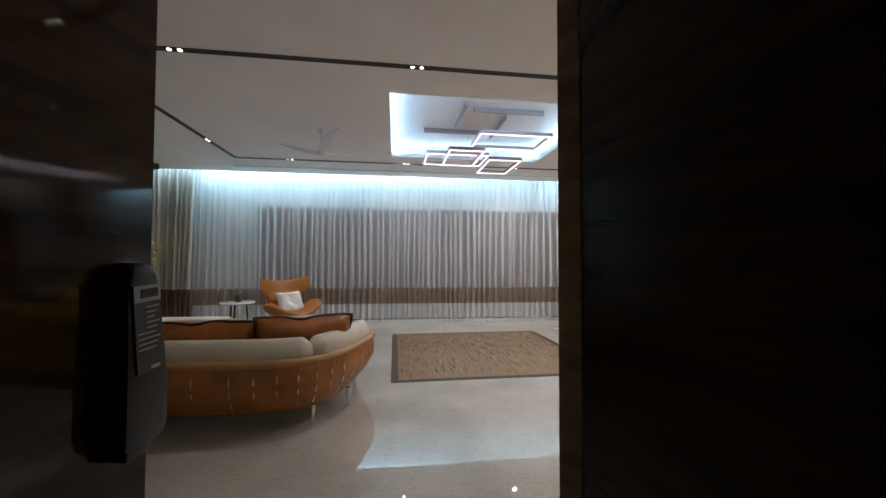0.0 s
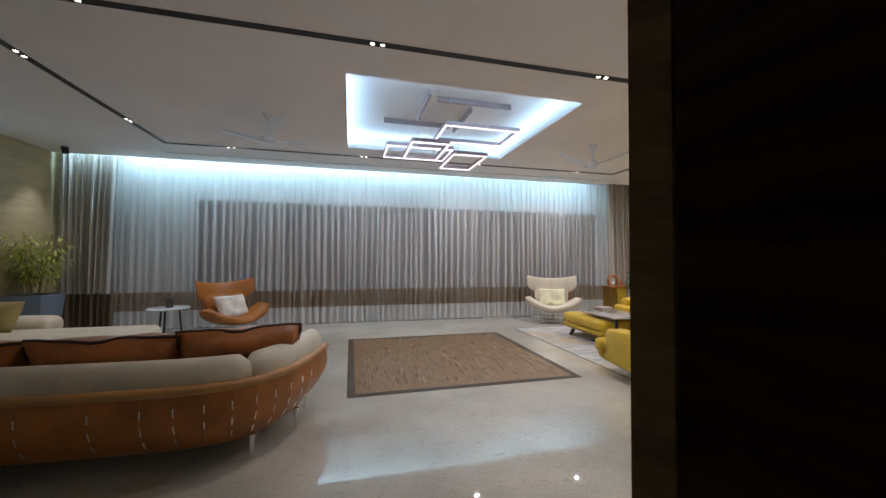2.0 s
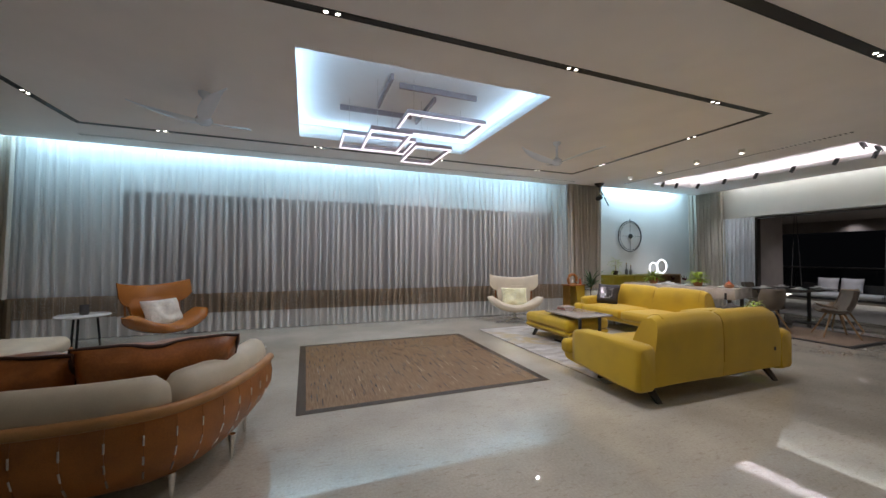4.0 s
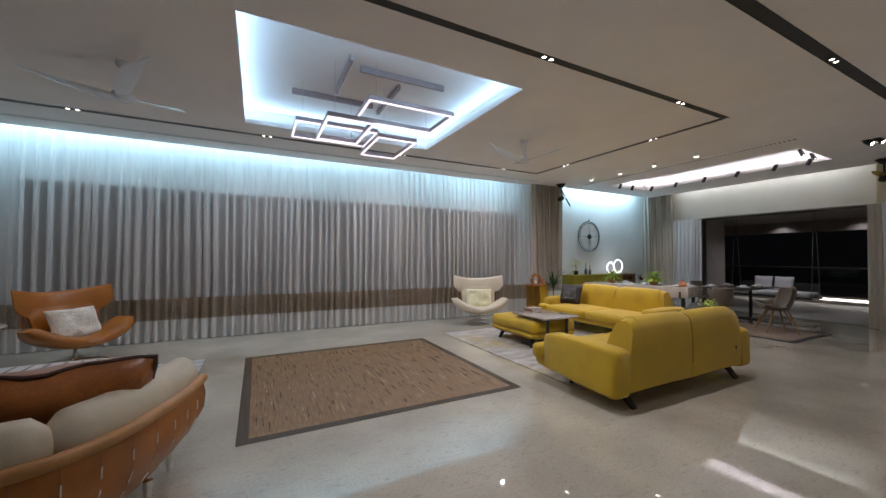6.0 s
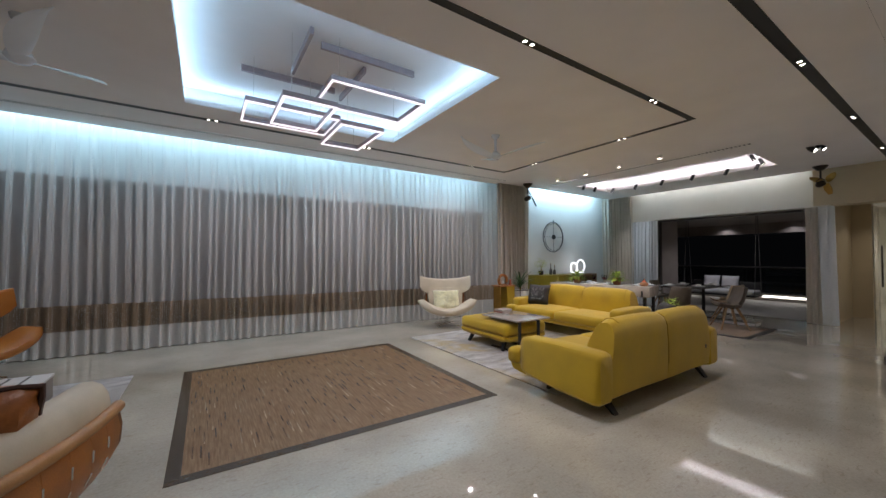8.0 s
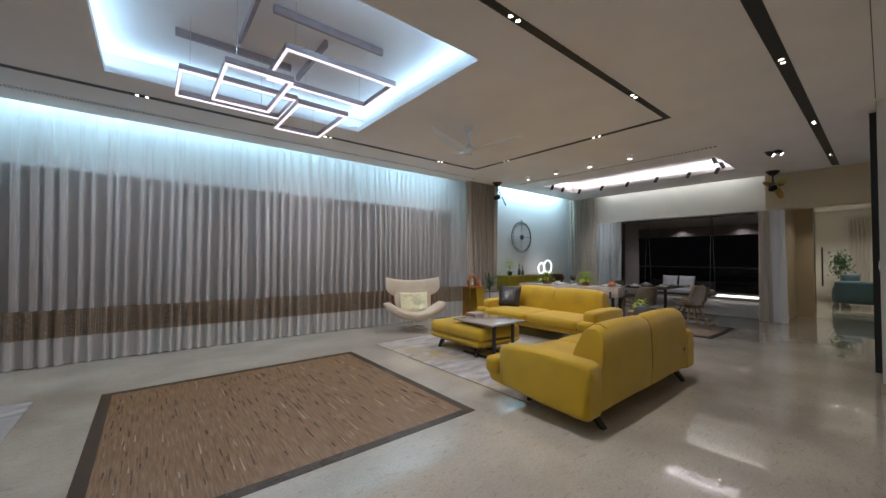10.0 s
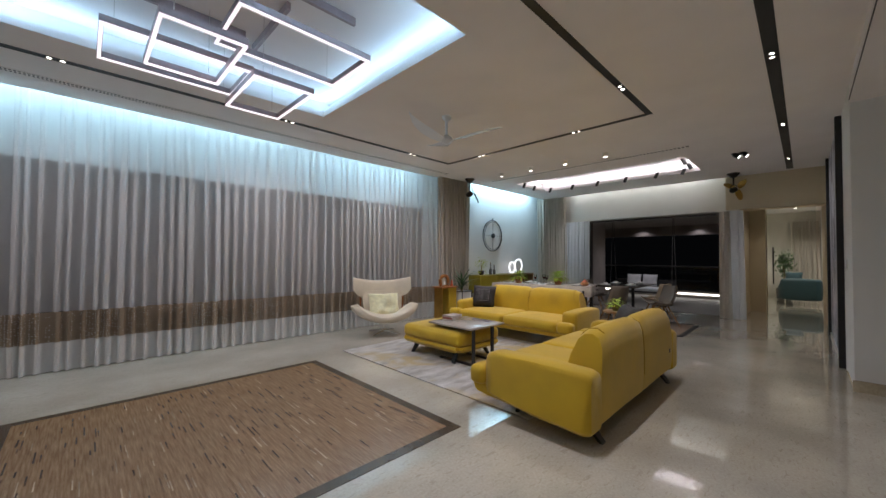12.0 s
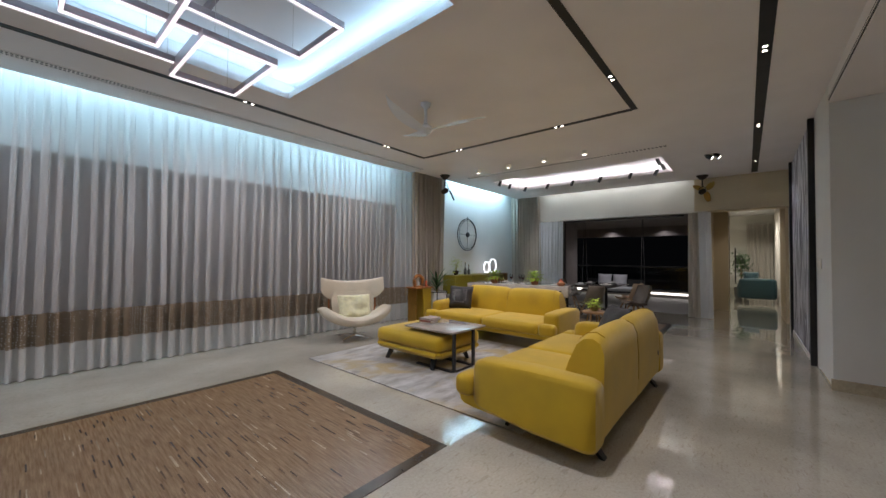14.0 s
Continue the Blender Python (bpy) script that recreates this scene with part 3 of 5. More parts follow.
# ---- inlaid floor panel ----
def inlay():
    rx0, rx1, ry0, ry1 = 0.04, 2.755, 4.285, 6.93
    ob = thing("floor_inlay", "brown streaked inlay panel with a dark border, flush in the floor", "floor inlay")
    mb = mat("inlay_border", (0.07, 0.050, 0.030), 0.2, vary=0.2, scale=8, bump=0.0, coat=0.3)
    w = 0.085
    for r in ((rx0, rx1, ry0, ry0 + w), (rx0, rx1, ry1 - w, ry1), (rx0, rx0 + w, ry0 + w, ry1 - w), (rx1 - w, rx1, ry0 + w, ry1 - w)):
        part("border", boxes((*r, 0.0, 0.004)), mb, ob, smooth=False)
    mf = mat("inlay_strips", (0.20, 0.115, 0.055), 0.22, second=(0.33, 0.215, 0.118), vary=0.3, scale=9, bump=0.0, coat=0.25, stretch=(9, 0.55, 1))
    part("field", boxes((rx0 + w, rx1 - w, ry0 + w, ry1 - w, 0.0, 0.004)), mf, ob, smooth=False)
    md = mat("inlay_dark_sliver", (0.11, 0.068, 0.038), 0.22, vary=0.3, object_random=0.45, bump=0.0, coat=0.25)
    ml = mat("inlay_pale_sliver", (0.42, 0.31, 0.195), 0.22, vary=0.2, object_random=0.3, bump=0.0, coat=0.25)
    r = random.Random(9)
    shapes = {}
    for i in range(290):
        dark = r.random() < 0.72
        ln = r.choice((0.08, 0.13, 0.19))
        key = (dark, ln)
        if key not in shapes:
            hw = 0.0045 if dark else 0.0035
            bm = boxes((-hw, hw, -ln / 2, ln / 2, 0, 0.0012))
            me = bpy.data.meshes.new("sliver")
            bm.to_mesh(me)
            bm.free()
            me.materials.append(md if dark else ml)
            shapes[key] = me
        o = new("sliver", shapes[key])
        o.parent = ob
        o.location = (r.uniform(rx0 + w + 0.02, rx1 - w - 0.02), r.uniform(ry0 + w + 0.13, ry1 - w - 0.13), 0.0042)


# ---- ceiling fittings ----
def channel(name, x0, x1, y0, y1, label, dots):
    ob = thing(name, label, "track light", "recessed ceiling tracks")
    along_x = x1 - x0 > y1 - y0
    part("channel", boxes((x0, x1, y0, y1, CEIL - 0.003, CEIL + 0.01)), M_BLACK, ob, smooth=False)
    t = 0.006
    if along_x:
        part("rim", boxes((x0, x1, y0 - t, y0, CEIL - 0.006, CEIL + 0.01), (x0, x1, y1, y1 + t, CEIL - 0.006, CEIL + 0.01)), M_BLACK, ob, smooth=False)
    else:
        part("rim", boxes((x0 - t, x0, y0, y1, CEIL - 0.006, CEIL + 0.01), (x1, x1 + t, y0, y1, CEIL - 0.006, CEIL + 0.01)), M_BLACK, ob, smooth=False)
    for x, y in dots:
        for s in (-0.045, 0.045):
            dx, dy = (s, 0) if along_x else (0, s)
            c = part("spot_ring", lathe([(0.024, 0.004), (0.024, -0.006), (0.018, -0.006), (0.018, 0.004)], 12), M_WHITEGLOSS, ob)
            c.location = (x + dx, y + dy, CEIL - 0.001)
            l = part("spot_lens", lathe([(0.0001, -0.003), (0.018, -0.003), (0.018, 0.003), (0.0001, 0.003)], 12), M_DOT, c, "lit lens")
    return ob


def tracks():
    lab = "black recessed ceiling track with small paired spots"
    h = 0.03
    channel("ceiling_track", -2.95, 5.77, 7.36 - h, 7.36 + h, lab, [s[:2] for s in SPOTS[0:4]])
    channel("ceiling_track", -2.95, 5.77, 3.68 - h, 3.68 + h, lab, [s[:2] for s in SPOTS[4:8]])
    channel("ceiling_track", -2.92 - h, -2.92 + h, 3.72, 7.32, lab, [s[:2] for s in SPOTS[8:10]])
    channel("ceiling_track", 5.74 - h, 5.74 + h, 3.72, 7.32, lab, [s[:2] for s in SPOTS[10:12]])
    channel("ceiling_track", 2.0, 10.98, 2.455 - 0.045, 2.455 + 0.045, lab, [s[:2] for s in SPOTS[12:16]])


def chandelier():
    ob = thing("chandelier", "pendant of four interlocking lit rectangular frames in mauve metal", "chandelier")
    def rect(x0, x1, y0, y1, z0):
        w, h = 0.028, 0.062
        f = part("lit_frame", boxes((x0, x1, y0, y0 + w, z0 + 0.012, z0 + h), (x0, x1, y1 - w, y1, z0 + 0.012, z0 + h), (x0, x0 + w, y0 + w, y1 - w, z0 + 0.012, z0 + h), (x1 - w, x1, y0 + w, y1 - w, z0 + 0.012, z0 + h)), M_LILAC, ob, smooth=False)
        g = 0.004
        a0, a1, b0, b1, v = x0 + g, x1 - g, y0 + g, y1 - g, w - 2 * g
        part("diffuser", boxes((a0, a1, b0, b0 + v, z0, z0 + 0.012), (a0, a1, b1 - v, b1, z0, z0 + 0.012), (a0, a0 + v, b0 + v, b1 - v, z0, z0 + 0.012), (a1 - v, a1, b0 + v, b1 - v, z0, z0 + 0.012)), M_GLOWFRAME, f, "glowing white underside", smooth=False)
        for x, y in ((x0 + 0.08, y0 + 0.016), (x1 - 0.08, y1 - 0.016)):
            part("cable", tube([(x, y, z0 + h), (x, y, 3.56)], 0.0025, 5), M_CHROME, ob)
    rect(1.23, 2.28, 4.95, 5.62, 3.12)
    rect(0.56, 1.57, 5.75, 6.42, 3.05)
    rect(0.82, 1.34, 5.10, 5.94, 2.92)
    rect(1.50, 2.03, 5.51, 6.39, 2.92)
    for x0, x1, y0, y1 in ((0.54, 1.58, 6.02, 6.055), (1.17, 2.22, 5.10, 5.135), (1.02, 1.055, 4.92, 5.82), (1.69, 1.725, 5.32, 6.22)):
        part("ceiling_bar", rbox(x0, x1, y0, y1, 3.49, 3.56, 0.003, 1), M_LILAC, ob)


def slot_grille(x0, x1, y0, y1, group):
    ob = thing("air_grille", "slim white slot air grille flush in the ceiling", "air grille", group)
    part("frame", boxes((x0, x1, y0, y0 + 0.01, CEIL - 0.005, CEIL + 0.01), (x0, x1, y1 - 0.01, y1, CEIL - 0.005, CEIL + 0.01), (x0, x0 + 0.01, y0 + 0.01, y1 - 0.01, CEIL - 0.005, CEIL + 0.01), (x1 - 0.01, x1, y0 + 0.01, y1 - 0.01, CEIL - 0.005, CEIL + 0.01)), M_CEIL, ob, smooth=False)
    part("backing", boxes((x0 + 0.01, x1 - 0.01, y0 + 0.01, y1 - 0.01, CEIL - 0.0025, CEIL + 0.01)), M_BLACK, ob, smooth=False)
    if x1 - x0 > y1 - y0:
        ym = (y0 + y1) / 2
        part("slat", boxes((x0 + 0.01, x1 - 0.01, ym - 0.008, ym + 0.008, CEIL - 0.005, CEIL)), M_CEIL, ob, smooth=False)
        tagged(part("louvre", boxes(*[(x, x + 0.014, y0 + 0.01, y1 - 0.01, CEIL - 0.004, CEIL) for x in np.arange(x0 + 0.05, x1 - 0.05, 0.032)]), M_CEIL, ob, smooth=False), kind="stuff")
    else:
        tagged(part("louvre", boxes(*[(x0 + 0.01, x1 - 0.01, y, y + 0.03, CEIL - 0.004, CEIL) for y in np.arange(y0 + 0.05, y1 - 0.05, 0.06)]), M_CEIL, ob, smooth=False), kind="stuff")


def yellow_sofa(name, L, m):
    """Faces +y; origin at the back, at the middle of its length."""
    ob = thing(name, "mustard yellow upholstered sofa with broad arms on dark angled metal legs", "sofa", "yellow sofas", m=m)
    h = L / 2
    # sloped hull
    rings = []
    for yf, zb in ((0.02, 0.17), (0.06, 0.135), (0.4, 0.15), (0.9, 0.175), (1.04, 0.20), (1.07, 0.235)):
        rings.append([(-h + 0.03, yf, zb), (h - 0.03, yf, zb), (h - 0.03, yf, 0.275), (-h + 0.03, yf, 0.275)])
    bm = loft(rings)
    bmesh.ops.bevel(bm, geom=[e for e in bm.edges if e.calc_length() > 0.5], offset=0.012, segments=2, affect="EDGES")
    part("base", bm, M_YELLOW, ob)
    aw = 0.23
    # arms: tall slabs, the underside rising to the front
    for s in (-1, 1):
        x0, x1 = sorted((s * h, s * (h - aw)))
        rings = []
        for y, zb, zt, ins in ((-0.012, 0.15, 0.535, 0.022), (0.01, 0.13, 0.56, 0.008), (0.06, 0.12, 0.575, 0.0), (0.45, 0.14, 0.585, -0.004), (0.84, 0.185, 0.575, 0.0), (0.905, 0.205, 0.56, 0.010), (0.93, 0.235, 0.535, 0.03)):
            r = 0.032
            a, b = x0 + ins, x1 - ins
            rings.append([(a + r, y, zb), (b - r, y, zb), (b, y, zb + r), (b, y, zt - r * 1.4), (b - r * 0.5, y, zt - r * 0.35), (b - r * 1.4, y, zt), (a + r * 1.4, y, zt), (a + r * 0.5, y, zt - r * 0.35), (a, y, zt - r * 1.4), (a, y, zb + r)])
        part("arm", loft(rings), M_YELLOW, ob)
    inner = h - aw
    for s in (-1, 1):
        x0, x1 = sorted((0.004 * s, s * (inner + (0.0))))
        part("seat_cushion", soft(x0, x1, 0.26, 1.10, 0.262, 0.43, 0.06, 0.018), M_YELLOW, ob)
        x0, x1 = sorted((s * (inner + 0.002), s * (h + 0.015)))
        part("seat_corner", soft(x0, x1, 0.935, 1.10, 0.265, 0.43, 0.05, 0.006, 3), M_YELLOW, ob)
    # back: two panels that lean and fold over at the top
    for s in (-1, 1):
        x0, x1 = sorted((0.003 * s, s * (h - aw + 0.03)))
        prof = [(0.0, 0.16), (-0.012, 0.32), (-0.012, 0.55), (0.0, 0.74), (0.03, 0.815), (0.085, 0.845), (0.15, 0.835), (0.20, 0.79), (0.25, 0.66), (0.30, 0.46), (0.31, 0.38), (0.2, 0.30), (0.08, 0.2)]
        rings = []
        n = 10
        for i in range(n + 1):
            u = i / n
            x = x0 + (x1 - x0) * u
            outer = u if s > 0 else 1 - u
            e = max(0.0, (outer - 0.62) / 0.38)
            drop = 0.015 * e ** 2.2
            lip = 1.0 if 0 < i < n else 0.965
            slant = 0.085 * max(0.0, outer - 0.4) / 0.6
            rings.append([(x - s * slant * max(0.0, (z - 0.45) / 0.4), 0.13 + (y - 0.13) * lip, 0.16 + (z - 0.16) * lip * (1 - drop * (z > 0.4)) + 0.008 * math.sin(math.pi * u)) for y, z in prof])
        part("back_cushion", loft(rings), M_YELLOW, ob)
        # welted seams over the crown, at the middle and near the outer end
        for i, cut in (((0, 1), (n - 1, 4)) if s > 0 else ((n, 1), (1, 4))):
            crown = [Vector(p) for p in rings[i][cut:9]]
            part("seam", tube([p + Vector((0, (p.y - 0.13) * 0.012, 0.0025)) for p in crown], 0.0035, 5), M_SEAM, ob, "darker stitched seam")
    # stitched seam line on the arm joint and label tab
    part("label_tab", boxes((h - 0.36, h - 0.335, -0.018, -0.013, 0.36, 0.40)), M_BLACK, ob, "small black tab", smooth=False)
    for x in (-h + 0.27, h - 0.27):
        out = -0.02 if x > 0 else 0.02
        for y, dy in ((0.17, -0.15), (0.70, 0.07)):
            b = bmesh.new()
            loft([[(x - 0.05, y - 0.03, 0.165), (x + 0.05, y - 0.03, 0.165), (x + 0.05, y + 0.02, 0.165), (x - 0.05, y + 0.02, 0.165)],
                  [(x + out - 0.03, y + dy - 0.018, 0.0), (x + out + 0.03, y + dy - 0.018, 0.0), (x + out + 0.03, y + dy + 0.012, 0.0), (x + out - 0.03, y + dy + 0.012, 0.0)]], bm=b)
            part("leg", b, M_BRONZE, ob, smooth=False)
    return ob


def ottoman(m):
    ob = thing("ottoman", "mustard yellow upholstered ottoman on dark splayed legs", "ottoman", m=m)
    part("cushion", soft(-0.43, 0.43, -0.57, 0.57, 0.235, 0.42, 0.07, 0.02), M_YELLOW, ob)
    rings = [[(-a, -b, z), (a, -b, z), (a, b, z), (-a, b, z)] for a, b, z in ((0.32, 0.46, 0.13), (0.41, 0.55, 0.165), (0.44, 0.58, 0.205), (0.43, 0.57, 0.24))]
    bm = loft(rings)
    bmesh.ops.bevel(bm, geom=[e for e in bm.edges if abs(e.verts[0].co.z - e.verts[1].co.z) > 0.02], offset=0.05, segments=3, affect="EDGES")
    part("base", bm, M_YELLOW, ob)
    for sx in (-1, 1):
        for sy in (-1, 1):
            x, y = sx * 0.29, sy * 0.38
            part("leg", loft([[(x - 0.02, y - 0.035, 0.15), (x + 0.02, y - 0.035, 0.15), (x + 0.02, y + 0.035, 0.15), (x - 0.02, y + 0.035, 0.15)],
                              [(x + sx * 0.07 - 0.012, y + sy * 0.03 - 0.025, 0.013), (x + sx * 0.07 + 0.012, y + sy * 0.03 - 0.025, 0.013), (x + sx * 0.07 + 0.012, y + sy * 0.03 + 0.025, 0.013), (x + sx * 0.07 - 0.012, y + sy * 0.03 + 0.025, 0.013)]]), M_BLACK, ob, smooth=False)
    return ob


def leather_sofa():
    ob = thing("leather_sofa", "boat-shaped woven tan leather sofa with cream bolsters, on steel legs", "sofa")
    # plan of the rim: along the back, round the end, forward
    key = [(-3.98, 4.6), (-3.94, 4.2), (-3.76, 3.75), (-3.35, 3.36), (-2.7, 3.22), (-2.0, 3.19), (-1.3, 3.15), (-0.92, 3.15), (-0.62, 3.22), (-0.42, 3.41), (-0.29, 3.70), (-0.21, 3.99), (-0.165, 4.27)]
    rim = smooth_line(key, 4)
    rim = [Vector((x, y, 0)) for x, y in rim]
    def frame_at(i):
        a, b = rim[max(0, i - 1)], rim[min(len(rim) - 1, i + 1)]
        d = (b - a).normalized()
        return Vector((-d.y, d.x, 0))   # towards the seat
    N = len(rim)
    def lift(i):
        u = abs(2 * i / (N - 1) - 1)
        return -0.012 * max(0, (u - 0.58) / 0.42) ** 1.2
    def section(i, off, z):
        return rim[i] + frame_at(i) * off + Vector((0, 0, z))
    prof = [(0.0, 0.545), (-0.012, 0.46), (-0.006, 0.36), (0.03, 0.26), (0.085, 0.175), (0.17, 0.125)]
    def taper(i):
        u = abs(2 * i / (N - 1) - 1)
        return 1 + 0.35 * max(0, (u - 0.5) / 0.5)
    shell = []
    for i in range(N):
        outer = [section(i, o * taper(i), z + (lift(i) if z > 0.3 else 0.5 * lift(i))) for o, z in prof]
        inner = [section(i, o * taper(i) + 0.03, z + 0.012) for o, z in prof[::-1][1:]] + [section(i, 0.03, 0.545 + lift(i))]
        shell.append(outer + inner)
    # shell colour is darkened to stand in for shade in the strap gaps
    part("shell", loft(shell), mat("shaded_leather", (0.20, 0.075, 0.02), 0.5, vary=0.2, bump=0.1), ob, "leather shell, darkened for the shade between its straps")
    def on_shell(i, z):
        for (o0, z0), (o1, z1) in zip(prof, prof[1:]):
            if z0 >= z >= z1:
                f = (z0 - z) / (z0 - z1)
                l0, l1 = [lift(i) if zz > 0.3 else 0.5 * lift(i) for zz in (z0, z1)]
                return section(i, (o0 + (o1 - o0) * f) * taper(i) - 0.007, z + l0 + (l1 - l0) * f)
    # straps laid over the shell, a gap at each
    step = 2
    k = 1
    while k + step < N:
        strap = []
        for i in range(k, k + step + 1):
            strap.append([section(i, o * taper(i) - 0.006, z + (lift(i) if z > 0.3 else 0.5 * lift(i))) for o, z in prof] + [section(i, o * taper(i) - 0.001, z + (lift(i) if z > 0.3 else 0.5 * lift(i))) for o, z in prof[::-1]])
        gap = 0.012
        strap[0] = [p.lerp(q, gap) for p, q in zip(strap[0], strap[1])]
        strap[-1] = [p.lerp(q, gap) for p, q in zip(strap[-1], strap[-2])]
        a = loft(strap)
        part("strap", a, M_TAN, ob)
        for z, o in ((0.47, -0.014), (0.36, -0.006), (0.262, 0.042)):
            p, q = on_shell(k, z), on_shell(k, z - 0.055)
            part("pin", tube([p, q], 0.006, 6), M_CHROME, ob)
        k += step
    part("rim_roll", tube([section(i, 0.005, 0.565 + lift(i)) for i in range(N)], 0.032, 10), mat("pale_tan_leather", (0.50, 0.25, 0.085), 0.4, vary=0.15, scale=5, bump=0.1, bump_scale=150, bump_dist=0.003), ob, "paler rolled leather rim")
    # cream bolsters behind the rim
    def bolster(i0, i1):
        rings = []
        for i in range(i0, i1 + 1):
            e = min((i - i0) / 1.2, (i1 - i) / 1.2, 1.0)
            s = 0.62 + 0.38 * math.sqrt(max(0.0, min(1, e)))
            cz = 0.60 + lift(i)
            rings.append([section(i, 0.125 + s * 0.105 * math.cos(a), cz + s * (0.145 if math.sin(a) > 0 else 0.2) * math.sin(a) * (1 if abs(math.sin(a)) < 0.9 else 0.97)) for a in [2 * math.pi * q / 14 for q in range(14)]])
        part("bolster", loft(rings), M_CREAM, ob, "cream leather bolster")
    cuts = [0, 12, 33, N - 1]
    for a, b in zip(cuts, cuts[1:]):
        bolster(a, b)
    # seat
    inner = [section(i, 0.22, 0) for i in range(N)]
    bm = bmesh.new()
    loft([[(p.x, p.y, z) for p in inner] for z in (0.17, 0.36, 0.40)], bm=bm)
    part("seat", bm, M_CREAM, ob, "cream leather seat")
    for x, y in ((-0.60, 3.33), (-0.36, 3.72), (-3.4, 3.55), (-2.0, 3.34), (-3.6, 4.5), (-0.34, 4.14)):
        part("leg", loft([[(x + r * math.cos(a), y + r * math.sin(a), z) for a in [2 * math.pi * q / 10 for q in range(10)]] for r, z in ((0.010, 0.0), (0.014, 0.05), (0.024, 0.175))]), M_CHROME, ob)
    # loose cushions leaning on the bolsters
    for x, y, w, rz, tilt, hh in ((-3.30, 3.66, 0.84, -4, 58, 0.56), (-2.44, 3.62, 0.88, -2, 59, 0.56), (-1.57, 3.60, 0.88, 2, 60, 0.56), (-0.76, 3.70, 0.84, 14, 64, 0.58)):
        c = thing("back_cushion", "brown leather cushion with dark piping leaning on the sofa", "cushion", "brown leather cushions", m=pose(x, y, 0.60, 0, 0, rz) @ pose(0, 0, 0, 174 - tilt, 0, 0))
        bm = pillow(w, hh, 0.30, 14, 0.5, 0.35, x)
        part("cover", bm, M_BROWN, c)
        ring = []
        for q in range(48):
            a = q / 12
            s, f = int(a) % 4, a - int(a)
            px, py = [(-1 + 2 * f, -1), (1, -1 + 2 * f), (1 - 2 * f, 1), (-1, 1 - 2 * f)][s]
            ring.append((px * w / 2 * (1 - 0.06 * (1 - abs(py)) * abs(px) ** 3), py * hh / 2 * (1 - 0.06 * (1 - abs(px)) * abs(py) ** 3), 0.018 * math.sin(q * 0.9 + x) + 0.01 * math.sin(q * 1.7)))
        part("piping", tube(ring, 0.013, 6, cyclic=True), M_PIPING, c)
    return ob


def wing_chair(leather, label, m, pillow_mat):
    """Faces -y."""
    ob = thing("wing_armchair", label, "armchair", "sculpted wing armchairs", m=m)
    # seat and arms in one sweeping band
    rings = []
    n = 22
    for i in range(n + 1):
        u = 2 * i / n - 1
        au = abs(u)
        x = 0.56 * math.copysign(1 - (1 - au) ** 1.15, u)
        z = 0.30 + 0.24 * au ** 2.0
        th = 0.066 * (1 - au ** 6) ** 0.5 + 0.012
        y0 = -0.40 + 0.10 * au ** 2 + 0.10 * au ** 8
        y1 = 0.16 - 0.06 * au ** 2 - 0.12 * au ** 8
        ring = []
        for q in range(14):
            a = 2 * math.pi * q / 14
            c, s = math.cos(a), math.sin(a)
            cy = math.copysign(abs(c) ** 0.55, c)
            sz = math.copysign(abs(s) ** 0.8, s)
            yy = (y0 + y1) / 2 + (y1 - y0) / 2 * cy
            ring.append((x - 0.05 * u * sz, yy, z + th * sz - 0.05 * (1 - au) * max(0, cy)))
        rings.append(ring)
    part("seat", loft(rings), leather, ob)
    # winged head panel
    rings = []
    for i in range(n + 1):
        u = 2 * i / n - 1
        au = abs(u)
        x = 0.54 * u
        zt = 0.945 + 0.075 * au ** 2.2
        zb = 0.60 + 0.07 * au ** 2 + 0.12 * au ** 8
        th = 0.035 * (1 - 0.5 * au ** 4) if 0 < i < n else 0.012
        yc = 0.30 - 0.17 * au ** 2
        ring = []
        for q in range(12):
            a = 2 * math.pi * q / 12
            c, s = math.cos(a), math.sin(a)
            sz = math.copysign(abs(s) ** 0.5, s)
            ring.append((x, yc + th * math.copysign(abs(c) ** 0.7, c) + 0.06 * (0.5 + 0.5 * sz), (zt + zb) / 2 + (zt - zb) / 2 * sz))
        rings.append(ring)
    part("head_panel", loft(rings), leather, ob)
    # lower back
    rings = []
    for z, w, y in ((0.27, 0.30, 0.10), (0.40, 0.34, 0.17), (0.55, 0.36, 0.23), (0.68, 0.37, 0.285), (0.76, 0.36, 0.305)):
        rings.append([(w * sx, y + 0.03 * sy - 0.05 * (abs(sx) ** 2) + 0.0, z) for sx, sy in ((-1, -1), (-0.5, -1), (0, -1), (0.5, -1), (1, -1), (1, 1), (0.5, 1), (0, 1), (-0.5, 1), (-1, 1))])
    part("backrest", loft(rings), leather, ob)
    for s in (-1, 1):
        part("side_strut", tube([(s * 0.37, 0.20, 0.34), (s * 0.40, 0.22, 0.50), (s * 0.40, 0.24, 0.66)], 0.014, 6), M_BROWN, ob, "dark leather strap")
    part("column", lathe([(0.05, 0.27), (0.028, 0.24), (0.028, 0.05), (0.05, 0.035)], 16), M_CHROME, ob)
    for k in range(4):
        a = math.pi / 4 + k * math.pi / 2
        part("foot", tube([(0.02 * math.cos(a), 0.02 * math.sin(a), 0.05), (0.2 * math.cos(a), 0.2 * math.sin(a), 0.035), (0.33 * math.cos(a), 0.33 * math.sin(a), 0.014)], [0.02, 0.016, 0.013], 8), M_CHROME, ob)
    p = thing("throw_pillow", "square white fleece pillow leaning in the armchair" if pillow_mat is M_FUR else "square pale yellow fleece pillow leaning in the armchair", "pillow", "fleece pillows", m=m @ pose(0.0, 0.02, 0.515, 66, 0, 3))
    part("cover", pillow(0.56, 0.45, 0.19, 14, 0.55, 0.6, 3), pillow_mat, p)
    return ob


